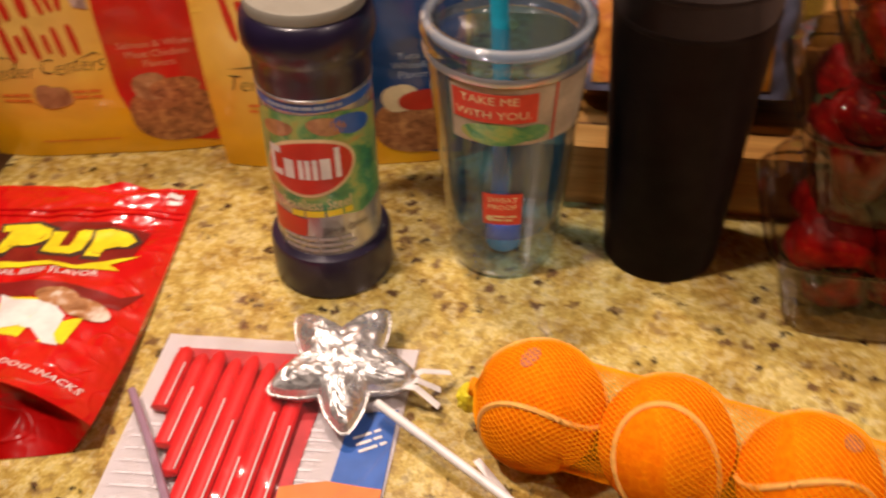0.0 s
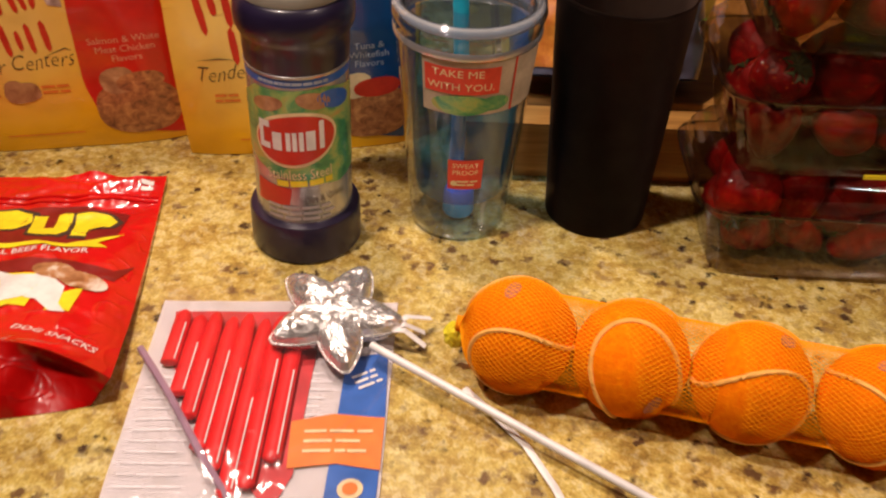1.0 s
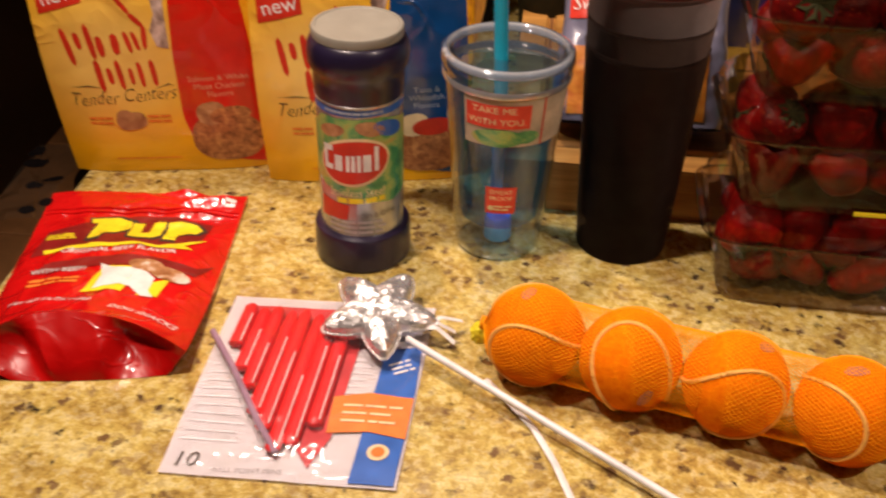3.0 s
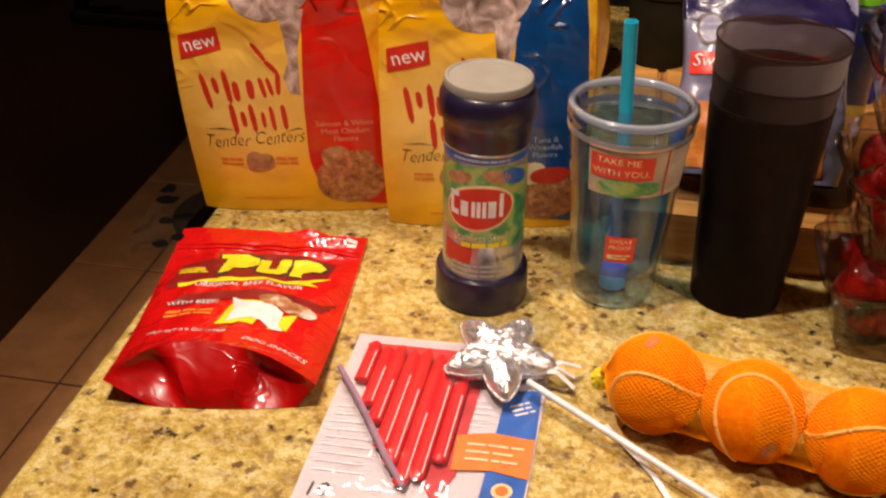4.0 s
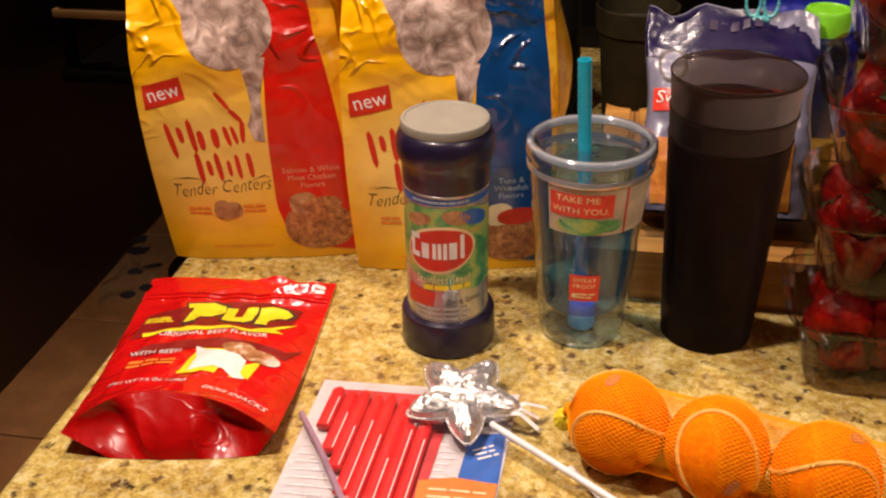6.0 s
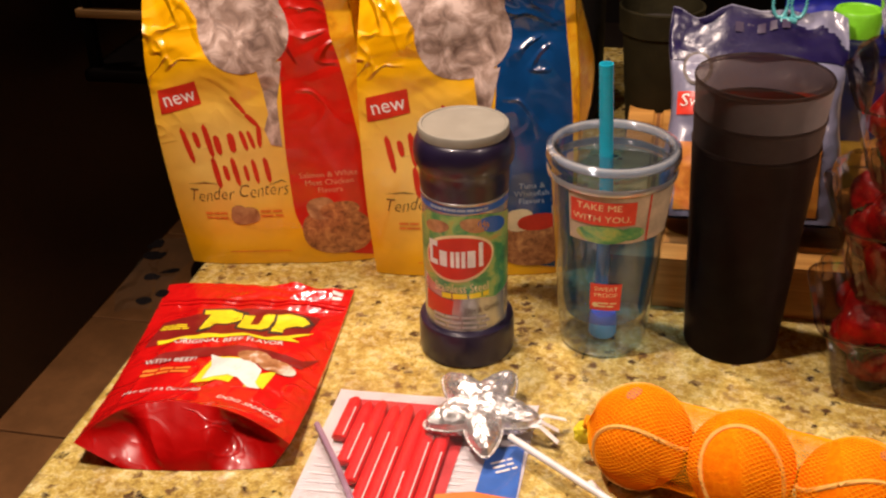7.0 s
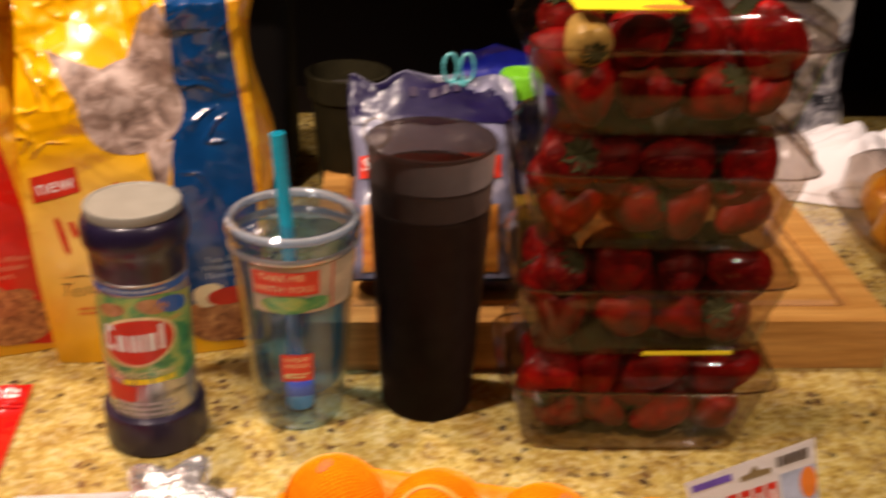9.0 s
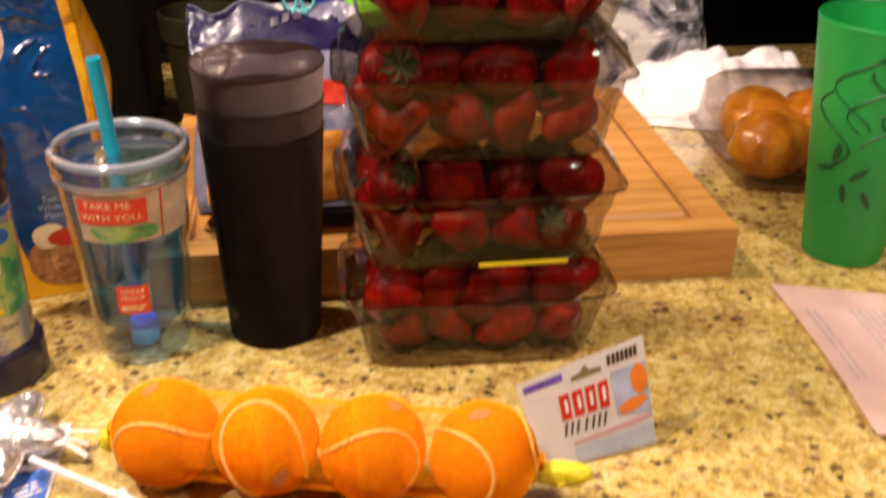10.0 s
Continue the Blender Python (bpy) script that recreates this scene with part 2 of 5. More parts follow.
KIBBLE = mottled("food_print", [(0.3, (0.13, 0.04, 0.015)), (0.5, (0.40, 0.15, 0.05)), (0.7, (0.62, 0.30, 0.10))], 140)
MEAT = mottled("roast_print", [(0.3, (0.22, 0.08, 0.03)), (0.6, (0.5, 0.27, 0.12)), (0.8, (0.7, 0.5, 0.3))], 70)
GUSSET_PRINT = mottled("orange_gusset_print", [(0.3, (0.42, 0.14, 0.01)), (0.45, (0.78, 0.34, 0.01)), (0.62, (0.86, 0.48, 0.02)), (0.75, (0.84, 0.62, 0.30))], 38, 0.26, 1.0, (1, 1, 1), 0.6)
GREY_PATCH = mottled("grey_mottled_print", [(0.30, (0.13, 0.080, 0.062)), (0.48, (0.36, 0.25, 0.20)), (0.66, (0.68, 0.53, 0.46))], 60, 0.35, 0.8, (1, 1, 1))
BROWN_PATCH = mottled("brown_white_print", [(0.35, (0.20, 0.07, 0.02)), (0.5, (0.46, 0.22, 0.09)), (0.62, (0.74, 0.66, 0.55))], 60, 0.35)
CAN_BLUE = surface("can_navy_plastic", (0.014, 0.009, 0.030), 0.34, 0, 0.15, 40, 0.0, 0.2)
CAP_GREY = surface("cap_grey_plastic", (0.25, 0.235, 0.19), 0.5, 0, 0.08, 60)
FOIL_LABEL = mottled("foil_label", [(0.3, (0.22, 0.24, 0.30)), (0.5, (0.46, 0.45, 0.42)), (0.7, (0.62, 0.60, 0.55))], 18, 0.25, 0.5, (1, 1, 0.3))
CLEAR = clear("clear_plastic", (0.88, 0.92, 0.95), 0.04, 0.03, (0.50, 0.64, 0.80), 1.5, 1.5)
FOIL_LABEL.node_tree.nodes["Principled BSDF"].inputs["Metallic"].default_value = 0.6
CLEAR_FILM = clear("clear_film", (1.0, 0.99, 1.0), 0.10, 0.01, (0.9, 0.86, 0.92), 1.45, 0.55)
BOX_PLASTIC = clear("clamshell_plastic", (0.74, 0.68, 0.63), 0.05, 0.006, (0.20, 0.15, 0.10), 1.5, 0.85)
AQUA = clear("aqua_plastic", (0.28, 0.60, 1.0), 0.06, 0.06, (0.008, 0.20, 0.48), 1.45, 1.0, 0.35)
AQUA_STRAW = surface("aqua_straw_plastic", (0.01, 0.36, 0.52), 0.25, 0, 0.1, 40)
# bright blue stands in for the light piped down into the foot
AQUA_LIT_FOOT = surface("aqua_lit_foot", (0.10, 0.62, 1.0), 0.25, 0, 0.1, 120)
LID = clear("lid_plastic", (0.84, 0.88, 0.94), 0.05, 0.04, (0.42, 0.48, 0.56), 1.5, 1.6, 0.1)
SMOKE = clear("smoky_frosted_plastic", (0.36, 0.31, 0.27), 0.4, 0.58, (0.023, 0.0180, 0.0162), 1.4, 0.05, 0.86)
GREEN_CUP = surface("green_plastic", (0.012, 0.34, 0.065), 0.4, 0, 0.08, 40)
GREEN_INK = surface("dark_green_ink", (0.008, 0.10, 0.03), 0.45)
BALL_FELT = felt("orange_felt", (0.86, 0.150, 0.001), (0.98, 0.26, 0.002))
SEAM = surface("ball_seam", (0.90, 0.44, 0.09), 0.7, 0, 0.15, 200)
NET = surface("yellow_net", (0.93, 0.32, 0.004), 0.6)
NET.node_tree.nodes["Principled BSDF"].inputs["Specular IOR Level"].default_value = 0.05
NET_KNOT = surface("yellow_net_knot", (0.86, 0.72, 0.02), 0.5, 0, 0.2, 200, 0.001)
SILVER = surface("crinkled_silver_foil", (0.82, 0.81, 0.80), 0.27, 0.82, 0.12, 60, 0.0010)
WHITE_PLASTIC = surface("white_plastic", (0.78, 0.76, 0.74), 0.35)
PAPER = surface("white_paper", (0.93, 0.90, 0.92), 0.7, 0, 0.03, 50)
PINK_PAPER = surface("pink_paper", (0.84, 0.67, 0.62), 0.75, 0, 0.06, 40)
PEN_RED = surface("pen_red_plastic", (0.72, 0.010, 0.012), 0.42, 0, 0.15, 60, 0, 0.0)
MAUVE = surface("mauve_edge_film", (0.36, 0.22, 0.30), 0.3)
BOARD = wood("cutting_board_wood", (0.48, 0.21, 0.04), (0.72, 0.38, 0.10), 0.45)
GROOVE_SHADE = wood("groove_shade_wood", (0.20, 0.08, 0.02), (0.30, 0.13, 0.04), 0.6)
DARK_SEAT = surface("black_upholstery", (0.006, 0.004, 0.003), 0.95, 0, 0.2, 60)
DARK_SEAT.node_tree.nodes["Principled BSDF"].inputs["Specular IOR Level"].default_value = 0.05
CABINET = wood("dark_cabinet_wood", (0.012, 0.006, 0.004), (0.026, 0.012, 0.007), 0.45)
TABLE_WOOD = wood("table_wood", (0.36, 0.19, 0.06), (0.52, 0.30, 0.10), 0.6)
FLOOR_TILE = surface("floor_tile_glaze", (0.44, 0.20, 0.07), 0.55, 0, 0.22, 9)
GROUT = surface("grout", (0.10, 0.07, 0.05), 0.9)
# near-black wall colour stands in for the dimness of the unlit room
UNLIT_WALL = surface("unlit_wall_tone", (0.030, 0.022, 0.018), 0.8, 0, 0.1, 6)
CEILING_PAINT = surface("ceiling_paint", (0.55, 0.50, 0.42), 0.9, 0, 0.05, 5)
def berry_skin():
    m, nt, bsdf, _ = material("strawberry_skin")
    v = coords(nt)
    info = nt.nodes.new("ShaderNodeObjectInfo")
    n = noise_node(nt, v, 60, 4, 0.6, 0.5)
    c = ramp(nt, n.outputs["Fac"], [(0.3, (0.08, 0.0006, 0.001)), (0.5, (0.25, 0.0018, 0.002)), (0.72, (0.48, 0.005, 0.004))])
    tone = ramp(nt, info.outputs["Random"], [(0.0, (0.5, 0.45, 0.45)), (0.6, (0.95, 0.9, 0.9)), (1.0, (1.0, 1.0, 1.0))])
    c = mix(nt, c, tone, 1.0, "MULTIPLY")
    seeds = nt.nodes.new("ShaderNodeTexVoronoi")
    seeds.inputs["Scale"].default_value = 260
    nt.links.new(v, seeds.inputs["Vector"])
    spot_at = ramp(nt, seeds.outputs["Distance"], [(0.12, (0.8, 0.8, 0.8)), (0.22, (0, 0, 0))])
    c = mix(nt, c, (0.36, 0.06, 0.012), spot_at)
    nt.links.new(c, bsdf.inputs["Base Color"])
    bsdf.inputs["Roughness"].default_value = 0.45
    bsdf.inputs["Specular IOR Level"].default_value = 0.2
    bump(nt, bsdf, seeds.outputs["Distance"], 0.4, 0.0012)
    return m


BERRY = berry_skin()
CALYX = surface("strawberry_calyx", (0.040, 0.055, 0.014), 0.7, 0, 0.4, 200)
PALE_BERRY = surface("unripe_strawberry_skin", (0.62, 0.44, 0.12), 0.35, 0, 0.25, 80)
BREAD = mottled("bread_crust", [(0.3, (0.48, 0.15, 0.008)), (0.5, (0.78, 0.33, 0.02)), (0.72, (0.90, 0.52, 0.08))], 30, 0.35, 0.8, (1, 1, 1), 0.3)
POT_OLIVE = surface("olive_pot", (0.018, 0.015, 0.006), 0.8, 0, 0.25, 30, 0.001)
POT_OLIVE.node_tree.nodes["Principled BSDF"].inputs["Specular IOR Level"].default_value = 0.1
BLACK_PLASTIC = surface("black_plastic", (0.003, 0.0025, 0.0025), 0.8)
BLACK_PLASTIC.node_tree.nodes["Principled BSDF"].inputs["Specular IOR Level"].default_value = 0.1
BAG_PURPLE = surface("purple_bag_film", (0.010, 0.006, 0.046), 0.32, 0, 0.2, 40, 0.0006, 0.25)
BAG_BLUE = surface("royal_blue_film", (0.006, 0.012, 0.24), 0.3, 0, 0.2, 40)
BAG_PALE = surface("pale_lilac_film", (0.17, 0.17, 0.25), 0.34, 0, 0.15, 30, 0.0005, 0.25)
CLIP_TEAL = surface("teal_clip_plastic", (0.10, 0.42, 0.44), 0.35)
LIME = surface("lime_plastic", (0.17, 0.52, 0.02), 0.4)


# ---- helpers for shapes ----
def part(name, bm, mat, parent=None, label="", smooth=True):
    me = bpy.data.meshes.new(name)
    bmesh.ops.recalc_face_normals(bm, faces=bm.faces)
    bm.to_mesh(me)
    bm.free()
    if mat:
        me.materials.append(mat)
    if smooth:
        for p in me.polygons:
            p.use_smooth = True
        me.set_sharp_from_angle(angle=radians(42))
    ob = new(name, me)
    if parent:
        ob.parent = parent
    if label:
        ob["label"] = label
    return ob


def thing(name, label, category, place=None, group="", kind=""):
    ob = new(name)
    ob.empty_display_size = 0.02
    if place is not None:
        ob.matrix_world = place
    return tagged(ob, label, category, group, kind)


def box(sx, sy, sz, bevel=0.0, centre=(0, 0, 0), segments=2):
    bm = bmesh.new()
    bmesh.ops.create_cube(bm, size=1)
    for v in bm.verts:
        v.co = Vector((v.co.x * sx + centre[0], v.co.y * sy + centre[1], v.co.z * sz + centre[2]))
    if bevel:
        bmesh.ops.bevel(bm, geom=list(bm.edges), offset=bevel, segments=segments, affect="EDGES", profile=0.5)
    return bm


def lathe(profile, segments=64, closed=False, wobble=None):
    """A turned shape from (radius, height) pairs."""
    bm = bmesh.new()
    rings = []
    for r, z in profile:
        if r < 1e-6:
            rings.append([bm.verts.new((0, 0, z))])
        else:
            rings.append([bm.verts.new((r * math.cos(2 * math.pi * i / segments), r * math.sin(2 * math.pi * i / segments), z)) for i in range(segments)])
    pairs = list(zip(rings, rings[1:])) + ([(rings[-1], rings[0])] if closed else [])
    for a, b in pairs:
        for i in range(segments):
            j = (i + 1) % segments
            if len(a) == 1 and len(b) == 1:
                continue
            if len(a) == 1:
                bm.faces.new((a[0], b[i], b[j]))
            elif len(b) == 1:
                bm.faces.new((a[i], a[j], b[0]))
            else:
                bm.faces.new((a[i], a[j], b[j], b[i]))
    return bm


def tube(points, radius, sides=8, closed=False, flat=1.0):
    """A rod or cord along a line of points."""
    bm = bmesh.new()
    pts = [Vector(p) for p in points]
    n, rings = len(pts), []
    for i, p in enumerate(pts):
        a = pts[(i - 1) % n] if closed else pts[max(i - 1, 0)]
        b = pts[(i + 1) % n] if closed else pts[min(i + 1, n - 1)]
        d = (b - a).normalized()
        side = d.cross(Vector((0, 0, 1)))
        side = side.normalized() if side.length > 1e-4 else Vector((1, 0, 0))
        up = side.cross(d)
        r = radius(i / max(1, n - 1)) if callable(radius) else radius
        rings.append([bm.verts.new(p + side * (r * math.cos(2 * math.pi * k / sides)) + up * (r * flat * math.sin(2 * math.pi * k / sides))) for k in range(sides)])
    for a, b in list(zip(rings, rings[1:])) + ([(rings[-1], rings[0])] if closed else []):
        for k in range(sides):
            bm.faces.new((a[k], a[(k + 1) % sides], b[(k + 1) % sides], b[k]))
    if not closed:
        bm.faces.new(rings[0])
        bm.faces.new(rings[-1])
    return bm


def grid(fn, nu, nv):
    """A sheet of fn(i / nu, j / nv)."""
    bm = bmesh.new()
    vs = [[bm.verts.new(fn(i / nu, j / nv)) for j in range(nv + 1)] for i in range(nu + 1)]
    for i in range(nu):
        for j in range(nv):
            bm.faces.new((vs[i][j], vs[i + 1][j], vs[i + 1][j + 1], vs[i][j + 1]))
    return bm


def lettering(text, size, shear=0.0, weight=0.0):
    """The flat mesh of a line of text, centred."""
    cu = bpy.data.curves.new("lettering", "FONT")
    cu.body, cu.size, cu.shear, cu.resolution_u, cu.offset = text, size, shear, 2, weight
    cu.align_x, cu.align_y = "CENTER", "CENTER"
    ob = new("lettering", cu)
    bpy.context.view_layer.update()
    me = bpy.data.meshes.new_from_object(ob.evaluated_get(bpy.context.evaluated_depsgraph_get()))
    bm = bmesh.new()
    bm.from_mesh(me)
    bpy.data.objects.remove(ob)
    bpy.data.curves.remove(cu)
    bpy.data.meshes.remove(me)
    return bm


def shapes(*polys):
    bm = bmesh.new()
    for poly in polys:
        bm.faces.new([bm.verts.new((x, y, 0)) for x, y in poly])
    return bm


def ellipse(cx, cy, rx, ry, n=28, turn=0.0, power=1.0):
    out = []
    for i in range(n):
        a = 2 * math.pi * i / n
        x, y = rx * math.copysign(abs(math.cos(a)) ** power, math.cos(a)), ry * math.copysign(abs(math.sin(a)) ** power, math.sin(a))
        c, s = math.cos(turn), math.sin(turn)
        out.append((cx + c * x - s * y, cy + s * x + c * y))
    return out


def bars(width, lines, gap, height, seed, words=4):
    """Rows of short bars in place of writing too small to read."""
    rnd = random.Random(seed)
    polys = []
    for k in range(lines):
        x, y = -width / 2, -k * gap
        while x < width / 2 - gap:
            w = min(rnd.uniform(0.5, 1.4) * width / words, width / 2 - x)
            polys.append([(x, y), (x + w * 0.88, y), (x + w * 0.88, y + height), (x, y + height)])
            x += w
    return shapes(*polys)


def printed(name, flat, at, turn, onto, mat, parent, lift=0.0007, label="", fine=0.006):
    """Lays a flat mesh, moved to at and turned, on the surface onto(u, v)."""
    bmesh.ops.remove_doubles(flat, verts=flat.verts, dist=0.00003)
    bmesh.ops.triangulate(flat, faces=flat.faces)
    for _ in range(4):
        long = [e for e in flat.edges if e.calc_length() > fine]
        if not long:
            break
        bmesh.ops.subdivide_edges(flat, edges=long, cuts=1)
        bmesh.ops.triangulate(flat, faces=flat.faces)
    c, s = math.cos(radians(turn)), math.sin(radians(turn))
    for v in flat.verts:
        u, w = at[0] + c * v.co.x - s * v.co.y, at[1] + s * v.co.x + c * v.co.y
        p = Vector(onto(u, w))
        du, dw = Vector(onto(u + 0.001, w)) - p, Vector(onto(u, w + 0.001)) - p
        v.co = p + du.cross(dw).normalized() * lift
    me = bpy.data.meshes.new(name)
    flat.to_mesh(me)
    flat.free()
    me.materials.append(mat)
    for p in me.polygons:
        p.use_smooth = True
    ob = new(name, me)
    ob.parent = parent
    if label:
        ob["label"] = label
    return ob


# ---- the room and the counter ----
KITCHEN = radians(-10.5)
K = Matrix.Rotation(KITCHEN, 4, "Z")
FLOOR_Z = -0.92


def structure(name, bm, mat, label, category, smooth=False):
    ob = part(name, bm, mat, None, "", smooth)
    ob.matrix_world = K
    return tagged(ob, label, category, kind="structure")


U0, U1, V0, V1 = -0.294, 2.3, -0.42, 0.845
structure("countertop", box(U1 - U0, V1 - V0, 0.035, 0.008, ((U0 + U1) / 2, (V0 + V1) / 2, -0.0175), 4), GRANITE,
          "polished speckled gold and brown granite countertop", "countertop", True)
structure("counter_base", box(U1 - U0 - 0.06, V1 - V0 - 0.06, 0.88, 0.003, ((U0 + U1) / 2, (V0 + V1) / 2, -0.477)), CABINET,
          "dark stained wooden cabinet base under the granite", "cabinet")
floor = structure("floor", box(7.0, 7.0, 0.05, 0, (0.3, 0.6, FLOOR_Z - 0.029)), GROUT, "brown tiled kitchen floor with dark grout", "floor")
structure("wall_north", box(7.0, 0.12, 2.5, 0, (0.3, 4.0, 0.3)), UNLIT_WALL, "wall at the far side of the room, coloured near-black as if unlit", "wall")
structure("wall_south", box(7.0, 0.12, 2.5, 0, (0.3, -2.8, 0.3)), UNLIT_WALL, "wall behind the counter's near side, coloured as if unlit", "wall")
structure("wall_west", box(0.12, 6.9, 2.5, 0, (-3.2, 0.6, 0.3)), UNLIT_WALL, "side wall of the kitchen, coloured as if unlit", "wall")
structure("wall_east", box(0.12, 6.9, 2.5, 0, (3.8, 0.6, 0.3)), UNLIT_WALL, "side wall of the kitchen, coloured as if unlit", "wall")
structure("ceiling", box(7.0, 7.0, 0.1, 0, (0.3, 0.6, 1.55)), CEILING_PAINT, "plain off-white ceiling", "ceiling")

# the counter across the aisle
opp = structure("opposite_counter", box(0.64, 2.8, 0.035, 0.006, (-1.58, 1.6, -0.0175)), GRANITE, "granite top of the counter across the aisle", "countertop", True)
structure("opposite_cabinet", box(0.60, 2.76, 0.86, 0.003, (-1.52, 1.6, -0.48)), CABINET, "dark stained wooden cabinets across the aisle", "cabinet")
structure("window_frame_post", box(0.02, 0.02, 1.6, 0.002, (0.55, 3.2, 0.6)), PAPER, "thin pale upright of a dark window", "window")
structure("window_frame_post", box(0.09, 0.03, 1.6, 0.003, (0.75, 3.2, 0.6)), CABINET, "dark wooden upright of a window", "window")


def bar_chair():
    c = thing("bar_chair", "brown wooden ladder-back bar chair in the dark aisle", "chair", Matrix.Translation((-0.69, 1.55, FLOOR_Z)) @ K)
    for z, h in ((0.843, 0.042), (0.765, 0.019)):
        part("back_rail", box(0.40, 0.020, h, 0.003, (0, 0, z)), TABLE_WOOD, c)
    for x in (-0.19, 0.19):
        part("back_post", box(0.026, 0.024, 0.26, 0.003, (x, 0.022, 0.738)), DARK_SEAT, c)
    part("pedestal", lathe([(0, 0.0), (0.17, 0.0), (0.17, 0.012), (0.04, 0.03), (0.03, 0.06), (0.03, 0.60), (0, 0.60)], 40), CABINET, c).location = (0.06, 0.19, 0)
    part("seat", box(0.42, 0.40, 0.03, 0.008, (0, 0.19, 0.6152)), DARK_SEAT, c, "black upholstered seat")
    p = thing("folded_cloth", "white folded cloth lying over the chair's top rail", "cloth", Matrix.Translation((-0.66, 1.55, FLOOR_Z + 0.8645)) @ K)
    part("cloth", grid(lambda i, j: Vector(((i - 0.5) * 0.34, 0.016 * math.cos(math.pi * j), 0.001 + 0.013 * math.sin(math.pi * j) + 0.002 * noise.noise(Vector((i * 7, j * 3, 1))))), 30, 10), PAPER, p)


bar_chair()


# ---- bags of dry food ----
BAG_W, BAG_H = 0.183, 0.375


def bag_front(seed, shear):
    rnd = random.Random(seed)
    off = Vector((rnd.uniform(0, 9), rnd.uniform(0, 9), rnd.uniform(0, 9)))

    def depth(z):
        t = max(0.0, (z - 0.21) / (BAG_H - 0.21))
        return 0.046 * (1 - t * t * (3 - 2 * t)) + 0.002 + 0.008 * math.sin(min(1, z / 0.24) * math.pi)

    def half(z):
        t = max(0.0, min(1.0, (z - 0.2) / 0.1))
        return BAG_W / 2 + 0.006 * math.sin(min(1, z / 0.3) * math.pi) - 0.004 * t

    def front(u, z):
        s = min(1.0, abs(u) / half(z))
        y = -depth(z) * (1 - 0.16 * s ** 4)
        amp = 0.0016 + 0.0092 * max(0.0, min(1.0, (z - 0.14) / 0.12))
        p = Vector((u * 16 + z * 5, z * 13 - u * 6, 0.3)) + off
        q = Vector((u * 9 + z * 7, z * 15 - u * 5, 0.7)) + off * 1.7
        cell = noise.voronoi(q)[0]
        facet = min(1.0, (cell[1] - cell[0]) * 1.6)
        y += amp * (1.2 * noise.noise(p * 0.6) + 0.5 * abs(noise.noise(p * 1.2)) - 0.75 * facet + 0.05 * noise.noise(p * 4.0))
        # beside the picture the top stays full and hangs forward before it folds back
        full = max(0.0, min(1.0, (z - 0.235) / 0.065)) * max(0.0, min(1.0, (BAG_H - z) / 0.055))
        y -= (0.046 + 0.010 - depth(z)) * full * max(0.0, min(1.0, (u + 0.005) / 0.032))
        return Vector((u - shear * z, y + 0.012 * (z / BAG_H) ** 2, z))
    return front, depth, half


